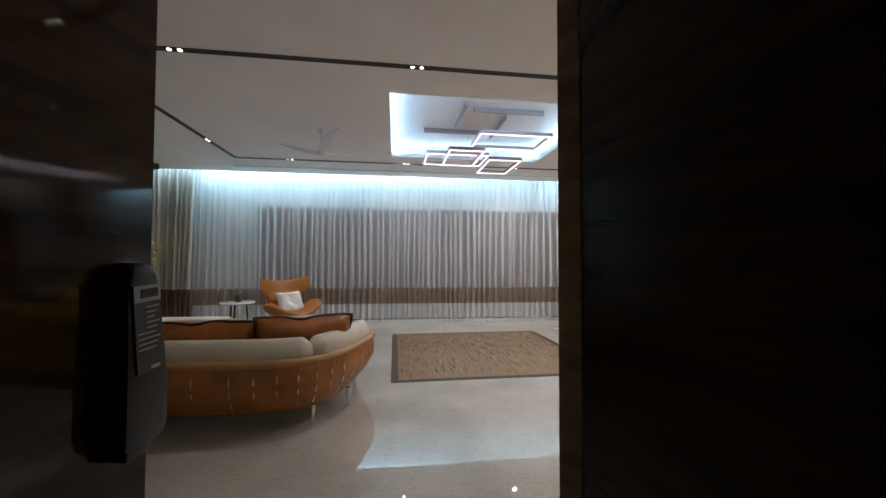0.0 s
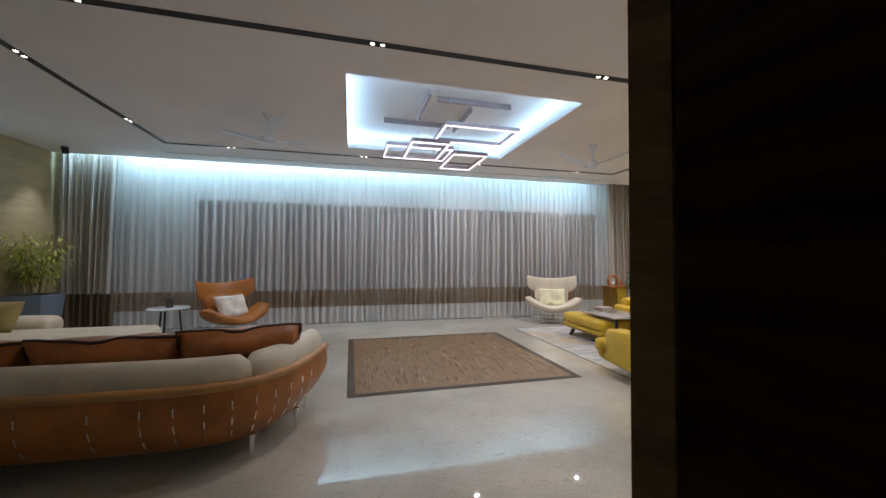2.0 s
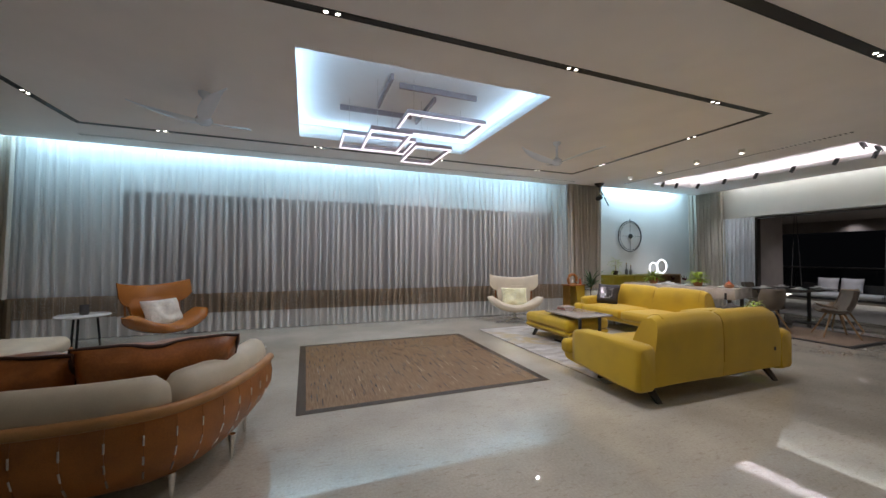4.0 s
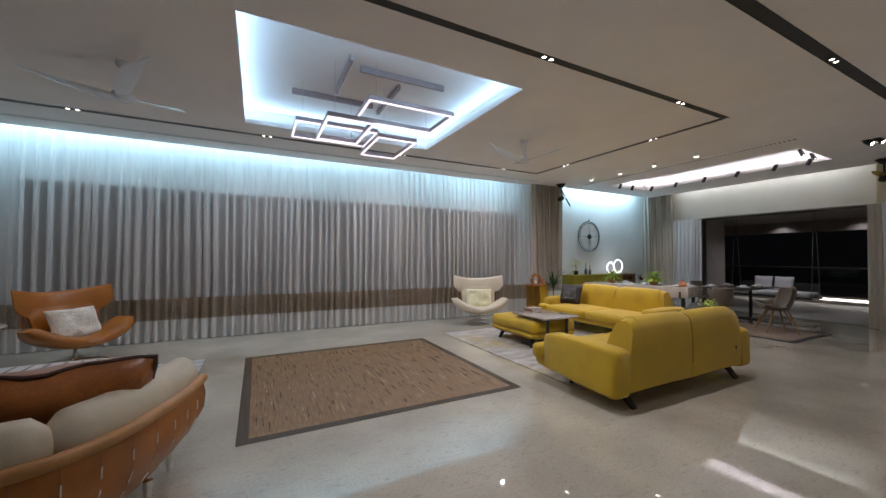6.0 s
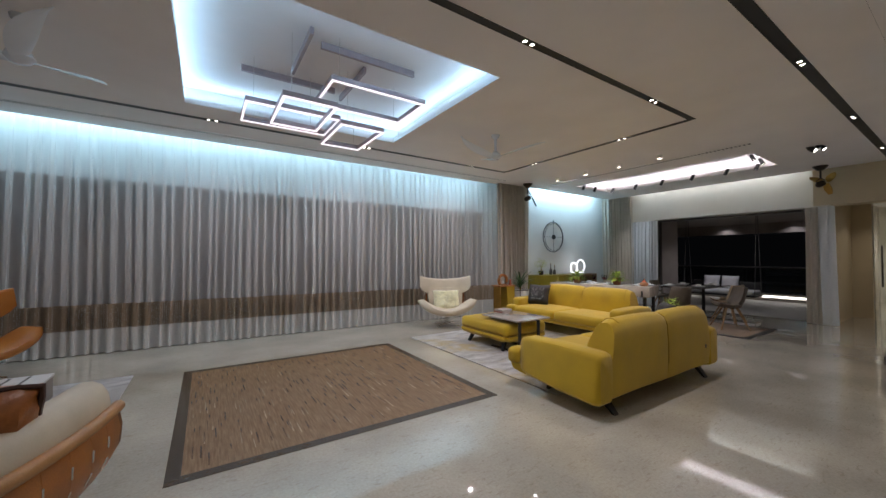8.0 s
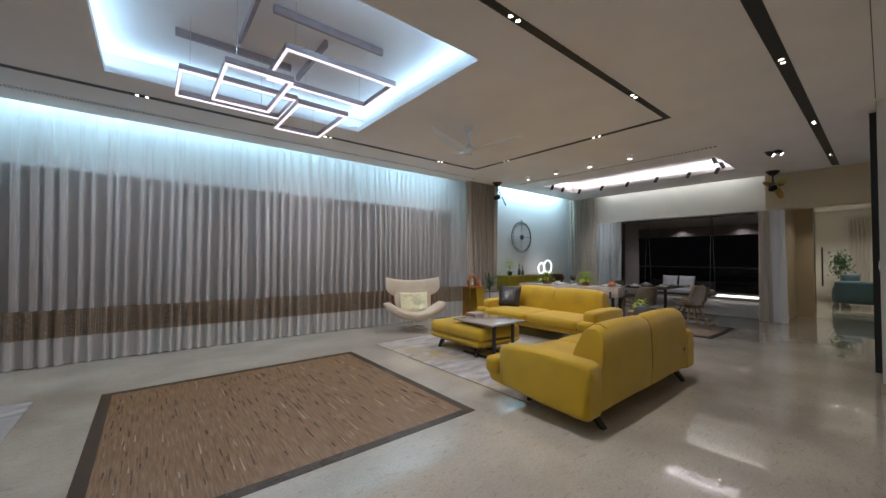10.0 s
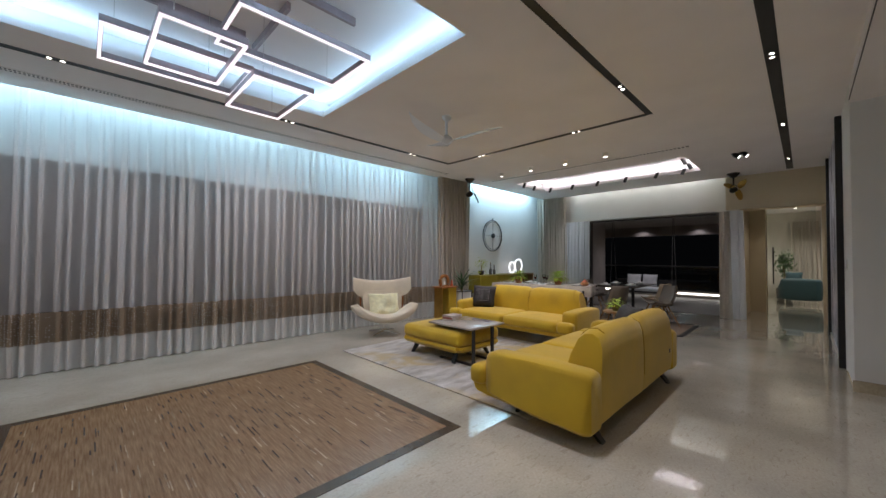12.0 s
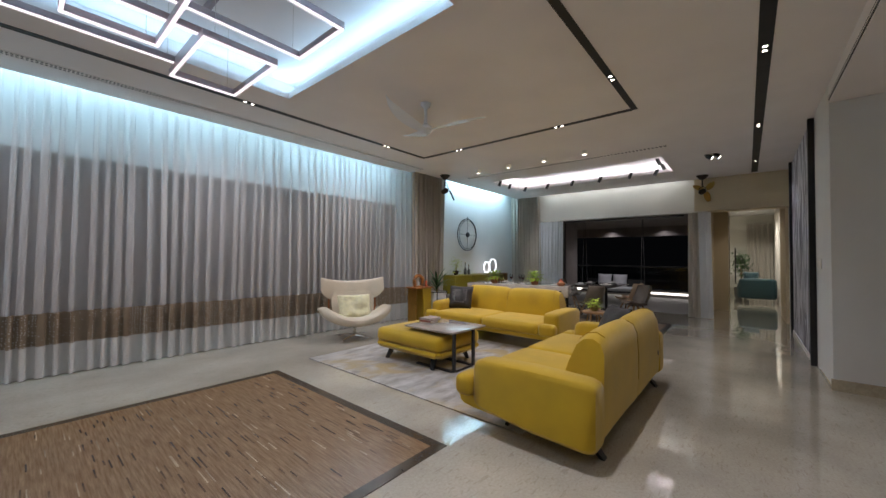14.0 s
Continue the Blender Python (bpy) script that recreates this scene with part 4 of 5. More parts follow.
inlay()
tracks()
chandelier()
slot_grille(-3.2, 6.37, 7.95, 8.05, "ceiling air grilles")
slot_grille(7.68, 7.78, 3.61, 7.76, "ceiling air grilles")
yellow_sofa("sofa", 2.44, pose(4.265, 3.345, 0))
yellow_sofa("sofa", 2.42, pose(6.62, 5.88, 0, 0, 0, 90))
ottoman(pose(4.33, 5.93, 0))
leather_sofa()
M_FURY = mat("pale_yellow_fleece", (0.90, 0.86, 0.56), 0.95, vary=0.10, scale=14, bump=0.9, bump_scale=45, sheen=0.4, bump_dist=0.02)
wing_chair(M_ORANGE, "cognac leather wing armchair on a steel swivel base", pose(-1.98, 7.72, 0, 0, 0, 50), M_FUR)
wing_chair(M_OFFWHITE, "ivory leather wing armchair on a steel star base", pose(4.44, 7.72, 0, 0, 0, -25), M_FURY)

# ---- more materials ----
M_WOOD = mat("oak_wood", (0.30, 0.17, 0.075), 0.45, vary=0.3, scale=5, bump=0.1, bump_scale=50, stretch=(1, 1, 8))
M_RINGWOOD = mat("burl_wood", (0.34, 0.13, 0.03), 0.35, vary=0.4, scale=14, bump=0.3, bump_scale=40)
M_OLIVE = mat("olive_lacquer", (0.25, 0.20, 0.012), 0.45, vary=0.06, bump=0.0)
M_TABLETOP = marble("pale_stone_top", (0.50, 0.44, 0.38), (0.36, 0.30, 0.25), rough=0.25, scale=5)
M_POT = mat("blue_grey_pot", (0.20, 0.24, 0.30), 0.55, vary=0.08, bump=0.05)
M_POTW = mat("pale_grey_pot", (0.66, 0.66, 0.64), 0.6, vary=0.08, bump=0.1)
M_SOIL = mat("soil", (0.03, 0.02, 0.012), 0.95, vary=0.4, bump=0.6, bump_scale=60)
M_LEAF = mat("bamboo_leaf", (0.46, 0.50, 0.05), 0.5, vary=0.35, scale=8, bump=0.0, object_random=0.2)
M_LEAFD = mat("dark_leaf", (0.04, 0.10, 0.025), 0.45, vary=0.3, scale=8, bump=0.0, object_random=0.2)
M_LEAFB = mat("bright_leaf", (0.40, 0.54, 0.05), 0.5, vary=0.3, scale=8, bump=0.0, object_random=0.2)
M_CANE = mat("cane", (0.25, 0.20, 0.06), 0.5, vary=0.2)
M_FAN = mat("white_fan_gloss", (0.82, 0.87, 0.95), 0.2, vary=0.02, bump=0.0)
M_BRASS = mat("aged_brass", (0.42, 0.25, 0.06), 0.3, metal=0.9, vary=0.15, bump=0.0)
M_CHAIR = mat("taupe_chair_leather", (0.13, 0.105, 0.08), 0.5, vary=0.1, bump=0.1, bump_scale=120)
M_CHAIRB = mat("beige_chair_leather", (0.42, 0.31, 0.21), 0.5, vary=0.1, bump=0.1, bump_scale=120)
M_DARKTOP = mat("smoked_table_top", (0.04, 0.035, 0.03), 0.12, vary=0.1, bump=0.0, coat=0.3)
M_TEAL = mat("teal_velvet", (0.014, 0.055, 0.068), 0.8, vary=0.1, bump=0.2, bump_scale=200, sheen=0.4)
M_TERRA = mat("terracotta", (0.38, 0.15, 0.06), 0.7, vary=0.2, bump=0.1)
M_RED = mat("coral_ceramic", (0.55, 0.12, 0.05), 0.4, vary=0.1, bump=0.0)
M_GREYPILLOW = mat("grey_pillow_cloth", (0.55, 0.55, 0.57), 0.85, vary=0.1, bump=0.2, bump_scale=250)
M_PORCELAIN = mat("porcelain", (0.80, 0.79, 0.76), 0.2, vary=0.02, bump=0.0)
M_WINE = mat("red_wine", (0.10, 0.012, 0.012), 0.1, vary=0.1, bump=0.0)
M_CLEAR = glass("clear_glass", (0.92, 0.94, 0.94))
M_RINGGLOW = glow("ring_lamp_glow", (0.92, 0.93, 1.0), 1.7)
M_STRIPGLOW = glow("warm_strip", (1.0, 0.95, 0.88), 3.0)


def rug_mat(name, a, b, c, scale):
    """A washed abstract carpet: three colours in drifting patches."""
    m = mat(name, a, 0.95, second=b, vary=0.2, scale=scale, bump=0.5, bump_scale=300, sheen=0.2, stretch=(0.7, 1.6, 1), bump_dist=0.004)
    nt = m.node_tree
    bs = nt.nodes["Principled BSDF"]
    old = bs.inputs["Base Color"].links[0].from_socket
    tc = nt.nodes.new("ShaderNodeTexCoord")
    n = nt.nodes.new("ShaderNodeTexNoise")
    n.inputs["Scale"].default_value, n.inputs["Detail"].default_value, n.inputs["Distortion"].default_value = 2.1, 7, 0.8
    r = nt.nodes.new("ShaderNodeValToRGB")
    r.color_ramp.elements[0].position, r.color_ramp.elements[1].position = 0.50, 0.64
    mx = nt.nodes.new("ShaderNodeMix")
    mx.data_type = "RGBA"
    mx.inputs[7].default_value = (*c, 1)
    nt.links.new(tc.outputs["Object"], n.inputs["Vector"])
    nt.links.new(n.outputs[0], r.inputs[0])
    nt.links.new(r.outputs[0], mx.inputs[0])
    nt.links.new(old, mx.inputs[6])
    nt.links.new(mx.outputs[2], bs.inputs["Base Color"])
    return m


M_CARPET = rug_mat("grey_gold_carpet", (0.28, 0.255, 0.22), (0.60, 0.58, 0.55), (0.44, 0.34, 0.17), 5.0)
M_CARPET2 = rug_mat("silver_carpet", (0.28, 0.27, 0.26), (0.55, 0.54, 0.52), (0.40, 0.39, 0.37), 6.0)
M_DINRUG = rug_mat("brown_carpet", (0.16, 0.10, 0.06), (0.26, 0.18, 0.11), (0.20, 0.14, 0.09), 8.0)

# ---- carpets ----
def carpet(name, x0, x1, y0, y1, material, label, border=None, z0=0.001):
    ob = thing(name, label, "carpet")
    part("carpet_body", rbox(x0, x1, y0, y1, z0, z0 + 0.012, 0.004, 1), material, ob)
    if border:
        w = 0.09
        for r in ((x0 - w, x1 + w, y0 - w, y0), (x0 - w, x1 + w, y1, y1 + w), (x0 - w, x0, y0, y1), (x1, x1 + w, y0, y1)):
            part("border", boxes((*r, z0, z0 + 0.013)), border, ob, smooth=False)


carpet("carpet", 3.26, 5.75, 3.95, 7.10, M_CARPET, "abstract grey and gold washed carpet under the yellow seating")
carpet("carpet", -3.9, -0.45, 4.4, 7.08, M_CARPET2, "silver grey washed carpet in front of the leather sofa")
carpet("carpet", 8.17, 9.50, 3.88, 5.7, M_DINRUG, "brown carpet with a dark border under the dining chairs", M_BLACK)


# ---- seating additions ----
def cushion(name, label, m, sx, sy, sz, material, dots=False):
    c = thing(name, label, "cushion", m=m)
    part("cover", pillow(sx, sy, sz, 10, 0.55, 0.2, 5), material, c)
    if dots:
        r = random.Random(2)
        bm = bmesh.new()
        for i in range(9):
            for j in range(7):
                if r.random() < 0.75:
                    x, y = (i / 8 - 0.5) * sx * 0.55, (j / 6 - 0.5) * sy * 0.5
                    box(bm, x - 0.006, x + 0.006, y - 0.006, y + 0.006, sz * 0.49, sz * 0.56)
        tagged(part("sequin", bm, M_CHROME, c, "tiny silver sequins", smooth=False), kind="stuff")
    return c


cushion("accent_cushion", "black cushion with silver sequins on the yellow sofa", pose(6.10, 6.72, 0.635, 0, 0, -78) @ pose(0, 0, 0, 66, 0, 8), 0.46, 0.44, 0.15, M_SEQUIN, True)
cushion("accent_cushion", "dark brown cushion leaning on the yellow sofa's back", pose(4.98, 3.74, 0.66, 0, 0, 190) @ pose(0, 0, 0, 62, 0, 30), 0.44, 0.42, 0.14, M_SEQUIN)

def c_table():
    ob = thing("side_table", "pale stone C-shaped side table with a black metal frame", "side table")
    part("top", rbox(3.98, 4.68, 5.22, 6.02, 0.475, 0.50, 0.006, 2), M_TABLETOP, ob)
    for x in (4.03, 4.42):
        part("post", rbox(x, x + 0.05, 5.24, 5.265, 0.022, 0.475, 0.003, 1), M_BLACK, ob)
        part("foot", rbox(x, x + 0.05, 5.265, 5.85, 0.015, 0.034, 0.003, 1), M_BLACK, ob)
        part("rail", rbox(x, x + 0.05, 5.265, 5.9, 0.458, 0.474, 0.003, 1), M_BLACK, ob)
    part("crossbar", rbox(4.08, 4.42, 5.24, 5.265, 0.015, 0.034, 0.003, 1), M_BLACK, ob)
    cols = ((0.55, 0.50, 0.44), (0.30, 0.10, 0.07), (0.45, 0.36, 0.30))
    z = 0.501
    for k, c in enumerate(cols):
        b = thing("book", "small stacked book with a " + ("pale", "red", "tan")[k] + " cover", "book", "books on the side table", m=pose(4.28 + 0.01 * k, 5.86, z, 0, 0, 20 - 9 * k))
        mm = mat("book_cover", c, 0.6, vary=0.05, bump=0.0)
        part("cover", boxes((-0.12, 0.12, -0.085, 0.085, 0, 0.003), (-0.12, 0.12, -0.085, 0.085, 0.021, 0.024), (-0.12, -0.117, -0.085, 0.085, 0.003, 0.021)), mm, b, smooth=False)
        part("pages", boxes((-0.116, 0.117, -0.082, 0.082, 0.003, 0.021)), M_PORCELAIN, b, smooth=False)
        z += 0.0245


c_table()


def chaise():
    ob = thing("chaise", "low cream leather chaise beside the leather sofa", "chaise")
    part("seat", soft(-4.95, -2.62, 5.75, 6.75, 0.21, 0.42, 0.09, 0.015), M_CREAM, ob)
    part("end_roll", soft(-4.98, -4.02, 6.70, 7.12, 0.30, 0.56, 0.11, 0.01), M_CREAM, ob)
    part("base", rbox(-4.85, -2.72, 5.85, 6.98, 0.12, 0.23, 0.03, 2), M_TAN, ob)
    for x in (-4.7, -2.9):
        for y in (5.95, 6.6):
            part("leg", lathe([(0.012, 0.013), (0.02, 0.13)], 10, at=(x, y, 0)), M_CHROME, ob)
    cushion("accent_cushion", "olive green cushion standing on the chaise", pose(-4.42, 6.55, 0.62, 0, 0, -12) @ pose(0, 0, 0, 68, 0, 0), 0.52, 0.42, 0.15, M_OLIVEP)


chaise()


def coffee_table():
    ob = thing("coffee_table", "low white-topped coffee table with dark inlaid lines and grey-brown sides", "coffee table")
    x0, x1, y0, y1 = -2.50, -0.95, 5.42, 6.43
    part("top", rbox(x0, x1, y0, y1, 0.275, 0.30, 0.004, 1), M_PORCELAIN, ob, "white top")
    part("body", rbox(x0 + 0.012, x1 - 0.006, y0 + 0.012, y1 - 0.012, 0.075, 0.275, 0.004, 1), mat("taupe_lacquer", (0.24, 0.21, 0.18), 0.45, vary=0.08, bump=0.02), ob)
    part("plinth", rbox(x0 + 0.10, x1 - 0.10, y0 + 0.10, y1 - 0.10, 0.013, 0.075, 0.003, 1), M_BLACK, ob)
    for k in range(11):
        x = x0 + 0.12 + 0.127 * k
        part("inlay_line", boxes((x, x + 0.022, y0 + 0.03, y1 - 0.03, 0.2995, 0.3015)), M_BRONZE, ob, smooth=False)


coffee_table()


def round_table():
    ob = thing("side_table", "round white side table on three black legs", "side table", m=pose(-3.08, 7.98, 0))
    part("top", lathe([(0.31, 0.48), (0.325, 0.49), (0.325, 0.50), (0.315, 0.508)], 32), M_PORCELAIN, ob)
    for k in range(3):
        a = 0.6 + k * 2.094
        part("leg", tube([(0.16 * math.cos(a), 0.16 * math.sin(a), 0.48), (0.2 * math.cos(a), 0.2 * math.sin(a), 0.0)], 0.016, 8), M_BLACK, ob)
    j = thing("candle_jar", "dark glass candle jar on the round table", "candle", m=pose(-3.06, 7.96, 0.508))
    part("jar", lathe([(0.05, 0), (0.055, 0.01), (0.052, 0.13), (0.056, 0.15), (0.048, 0.15), (0.045, 0.03)], 20), M_DARKGREY, j)
    part("wax", lathe([(0.044, 0.03), (0.044, 0.09)], 16), M_PORCELAIN, j)


round_table()


# ---- plants ----
def leaf_mesh(material, ln, w, bend=0.25, name="leaf", seg=3):
    bm = bmesh.new()
    prev = None
    for i in range(seg + 1):
        u = i / seg
        ww = w / 2 * math.sin(math.pi * min(0.98, 0.12 + 0.88 * u)) if i < seg else 0.0006
        z, y = -bend * ln * u * u, ln * u
        cur = (bm.verts.new((-ww, y, z)), bm.verts.new((0, y, z - 0.1 * ww)), bm.verts.new((ww, y, z)))
        if prev:
            bm.faces.new((prev[0], prev[1], cur[1], cur[0]))
            bm.faces.new((prev[1], prev[2], cur[2], cur[1]))
        prev = cur
    return bm


def leaves(spots, material, parent, name="foliage", label="", seed=1):
    """Many small leaves in one mesh: rows of place, heading, tilt, length, width."""
    vs, fs = [], []
    for p, rz, tilt, ln, w, bend in spots:
        b = leaf_mesh(material, ln, w, bend)
        m = Matrix.Translation(p) @ Euler((tilt, 0, rz)).to_matrix().to_4x4()
        base = len(vs)
        b.verts.index_update()
        vs += [tuple(m @ v.co) for v in b.verts]
        fs += [tuple(base + v.index for v in f.verts) for f in b.faces]
        b.free()
    me = bpy.data.meshes.new(name)
    me.from_pydata(vs, [], fs)
    me.materials.append(material)
    me.polygons.foreach_set("use_smooth", [True] * len(me.polygons))
    ob = new(name, me)
    ob.parent = parent
    if label:
        ob["label"] = label
    return tagged(ob, kind="stuff")


def bamboo(at):
    ob = thing("potted_bamboo", "leafy bamboo in a tall blue-grey square planter", "potted plant", m=pose(*at, 0))
    rings = [[(s * a, t * b, z) for s, t, a, b in ((-1, -1, w, w), (1, -1, w, w), (1, 1, w, w), (-1, 1, w, w))] for w, z in ((0.20, 0), (0.26, 0.80), (0.235, 0.80), (0.23, 0.76))]
    part("planter", loft(rings), M_POT, ob, "blue-grey planter", smooth=False)
    part("soil", boxes((-0.225, 0.225, -0.225, 0.225, 0.70, 0.755)), M_SOIL, ob, smooth=False)
    r = random.Random(12)
    spots = []
    for k in range(11):
        a, rad = r.uniform(0, 6.28), r.uniform(0.02, 0.14)
        top = r.uniform(0.75, 1.08)
        lean = r.uniform(0.08, 0.34)
        pts = [(rad * math.cos(a) + lean * math.cos(a) * u * u, rad * math.sin(a) + lean * math.sin(a) * u * u, 0.75 + top * u) for u in (0, 0.25, 0.5, 0.75, 1)]
        part("cane", tube(pts, [0.007, 0.006, 0.005, 0.004, 0.002], 5), M_CANE, ob)
        for q in range(105):
            u = r.uniform(0.28, 1.0)
            c = Vector((rad * math.cos(a) + lean * math.cos(a) * u * u, rad * math.sin(a) + lean * math.sin(a) * u * u, 0.75 + top * u))
            rz = r.uniform(0, 6.28)
            out = r.uniform(0.0, 0.26) * (1 - 0.4 * abs(u - 0.55))
            c += Vector((-math.sin(rz) * out, math.cos(rz) * out, r.uniform(-0.04, 0.05)))
            spots.append((c, rz + r.uniform(-0.6, 0.6), r.uniform(-0.6, 0.6), r.uniform(0.08, 0.15), r.uniform(0.016, 0.026), r.uniform(0.1, 0.6)))
    leaves(spots, M_LEAF, ob)


bamboo((-4.89, 7.80))


def yucca(at):
    ob = thing("potted_yucca", "spiky green plant in a pale round pot beside the drape", "potted plant", m=pose(*at, 0))
    part("pot", lathe([(0.185, 0.2), (0.215, 0.23), (0.225, 0.58), (0.23, 0.62), (0.20, 0.62), (0.195, 0.56)], 28), M_POTW, ob, "pale grey pot")
    part("soil", lathe([(0.194, 0.53), (0.194, 0.57)], 20), M_SOIL, ob)
    for k in range(4):
        a = math.pi / 4 + k * math.pi / 2
        part("stand_leg", tube([(0.235 * math.cos(a), 0.235 * math.sin(a), 0.0), (0.235 * math.cos(a), 0.235 * math.sin(a), 0.62)], 0.01, 6), M_BLACK, ob)
    for z in (0.19, 0.62):
        part("stand_ring", tube([(0.235 * math.cos(2 * math.pi * q / 24), 0.235 * math.sin(2 * math.pi * q / 24), z) for q in range(24)], 0.008, 6, cyclic=True), M_BLACK, ob)
    r = random.Random(5)
    part("stem", tube([(0, 0, 0.55), (0.01, 0, 0.76)], 0.022, 7), M_CANE, ob)
    for k in range(34):
        me = leaf_mesh(M_LEAFD, r.uniform(0.34, 0.52), 0.04, r.uniform(0.1, 0.5), seg=4)
        part("leaf", me, M_LEAFD, ob, m=pose(0, 0, r.uniform(0.62, 0.80)) @ Euler((r.uniform(0.25, 1.35), 0, r.uniform(0, 6.28))).to_matrix().to_4x4().inverted().transposed())


yucca((6.76, 7.90))


def small_plant(name, at, s, n, label, pot, leafm, seed, bushy=True):
    ob = thing(name, label, "potted plant", m=pose(*at))
    part("pot", lathe([(0.045 * s, 0), (0.06 * s, 0.02 * s), (0.075 * s, 0.11 * s), (0.068 * s, 0.11 * s), (0.066 * s, 0.09 * s)], 18), pot, ob)
    part("soil", lathe([(0.064 * s, 0.08 * s), (0.064 * s, 0.095 * s)], 14), M_SOIL, ob)
    r = random.Random(seed)
    spots = []
    for k in range(int(n * 2.2)):
        rz, el = r.uniform(0, 6.28), r.uniform(-0.2, 1.3)
        ln = r.uniform(0.045, 0.085) * s
        d = Vector((-math.sin(rz) * math.cos(el), math.cos(rz) * math.cos(el), math.sin(el)))
        spots.append((Vector((0, 0, 0.10 * s)) + d * r.uniform(0.02, 0.13) * s, rz, el * 0.7, ln, ln * 0.42, 0.5))
    leaves(spots, leafm, ob)


# ---- pedestal and ornaments by the window ----
def pedestal():
    ob = thing("pedestal", "mustard yellow side pedestal with a bowed edge and a wooden top", "pedestal")
    part("top", rbox(6.00, 6.50, 7.78, 8.08, 0.72, 0.75, 0.005, 1), M_RINGWOOD, ob)
    rings = [[(6.22 + 0.03 * math.sin(5 * z), 7.80, z), (6.47, 7.80, z), (6.47, 8.06, z), (6.22 + 0.03 * math.sin(5 * z), 8.06, z)] for z in levels(0, 0.72, 10)]
    part("body", loft(rings), mat("mustard_lacquer", (0.44, 0.29, 0.02), 0.4, vary=0.05, bump=0.0), ob, "mustard yellow body")
    part("post", rbox(6.02, 6.045, 7.81, 8.05, 0, 0.72, 0.003, 1), M_BRASS, ob)
    a = thing("arch_ornament", "arched burl wood ornament standing on the pedestal", "ornament")
    arc = [(6.20 + 0.125 * math.cos(q), 7.92, 0.865 + 0.125 * math.sin(q)) for q in [radians(-38 + 256 * i / 18) for i in range(19)]]
    part("arch", tube(arc, 0.036, 10), M_RINGWOOD, a)
    part("base", rbox(6.09, 6.31, 7.88, 7.96, 0.75, 0.775, 0.004, 1), M_RINGWOOD, a)
    part("crystal", lathe([(0.001, 0.775), (0.03, 0.79), (0.025, 0.84), (0.001, 0.87)], 8, at=(6.20, 7.92, 0)), M_PORCELAIN, a)
    f = thing("figurine", "small coral coloured figurine on the pedestal", "ornament", m=pose(6.42, 7.90, 0.75))
    part("body", lathe([(0.03, 0), (0.034, 0.03), (0.018, 0.06), (0.026, 0.10), (0.008, 0.14)], 12), M_RED, f)


pedestal()


# ---- clock wall: sideboard and what stands on it ----
def sideboard():
    ob = thing("sideboard", "olive lacquered sideboard with a walnut end on slim metal legs", "sideboard")
    part("body", rbox(7.72, 9.16, 8.12, 8.56, 0.46, 0.93, 0.004, 1), M_OLIVE, ob)
    for x0, x1 in ((7.73, 8.43), (8.45, 9.15)):
        d = part("door", rbox(x0, x1, 8.10, 8.12, 0.475, 0.915, 0.003, 1), M_OLIVE, ob)
        part("handle", rbox(x1 - 0.05 if x0 < 8 else x0 + 0.03, x1 - 0.03 if x0 < 8 else x0 + 0.05, 8.085, 8.10, 0.62, 0.78, 0.003, 1), M_BRASS, d)
    part("open_end", boxes((9.16, 10.3, 8.14, 8.56, 0.46, 0.49), (9.16, 10.3, 8.14, 8.56, 0.90, 0.93), (10.27, 10.3, 8.14, 8.56, 0.49, 0.90), (9.16, 10.27, 8.53, 8.56, 0.49, 0.90)), M_WOOD, ob, "walnut open end", smooth=False)
    for x in (7.8, 10.22):
        for y in (8.18, 8.5):
            part("leg", rbox(x - 0.015, x + 0.015, y - 0.015, y + 0.015, 0, 0.46, 0.003, 1), M_BLACK, ob)
    small_plant("bonsai", (8.02, 8.34, 0.93), 1.0, 10, "little bonsai tree with airy foliage on the sideboard", M_SOIL, M_LEAF, 3)
    t = thing("ornament_tree", "small airy twig tree on the sideboard", "ornament", m=pose(8.02, 8.34, 1.0))
    r = random.Random(8)
    spots = []
    part("trunk", tube([(0, 0, 0), (0.02, 0, 0.1), (-0.01, 0, 0.2), (0.01, 0.0, 0.3)], [0.014, 0.011, 0.009, 0.004], 6), M_WOOD, t)
    for k in range(170):
        d = Vector((r.gauss(0, 0.09), r.gauss(0, 0.07), 0.24 + r.gauss(0, 0.07)))
        spots.append((d, r.uniform(0, 6.28), r.uniform(-1, 1), 0.035, 0.018, 0.3))
    leaves(spots, M_LEAF, t)
    for x, h in ((8.42, 0.30), (8.58, 0.24)):
        b = thing("bottle", "slim dark glass bottle with a long neck on the sideboard", "bottle", "bottles on the sideboard", m=pose(x, 8.34, 0.93))
        part("body", lathe([(0.03, 0), (0.04, 0.02), (0.04, h * 0.4), (0.012, h * 0.62), (0.011, h)], 14), M_DARKGREY, b)
        part("stopper", lathe([(0.014, h), (0.014, h + 0.02), (0.004, h + 0.03)], 10), M_BRASS, b)
    l = thing("ring_lamp", "table lamp of two overlapping glowing white rings", "lamp", m=pose(9.62, 8.34, 0.93))
    part("base", rbox(-0.30, 0.34, -0.05, 0.05, 0, 0.025, 0.004, 1), M_WHITEGLOSS, l)
    for cx, rr in ((-0.19, 0.15), (0.19, 0.19)):
        ring = part("ring", tube([(cx + rr * math.cos(a), 0.02 * (1 if cx > 0 else -1), 0.03 + rr + rr * math.sin(a)) for a in [2 * math.pi * q / 32 for q in range(32)]], 0.018, 8, cyclic=True), M_RINGGLOW, l, "glowing ring")
    c = thing("wall_clock", "large open black wire wall clock", "clock", m=pose(8.85, 8.61, 2.02))
    R = 0.44
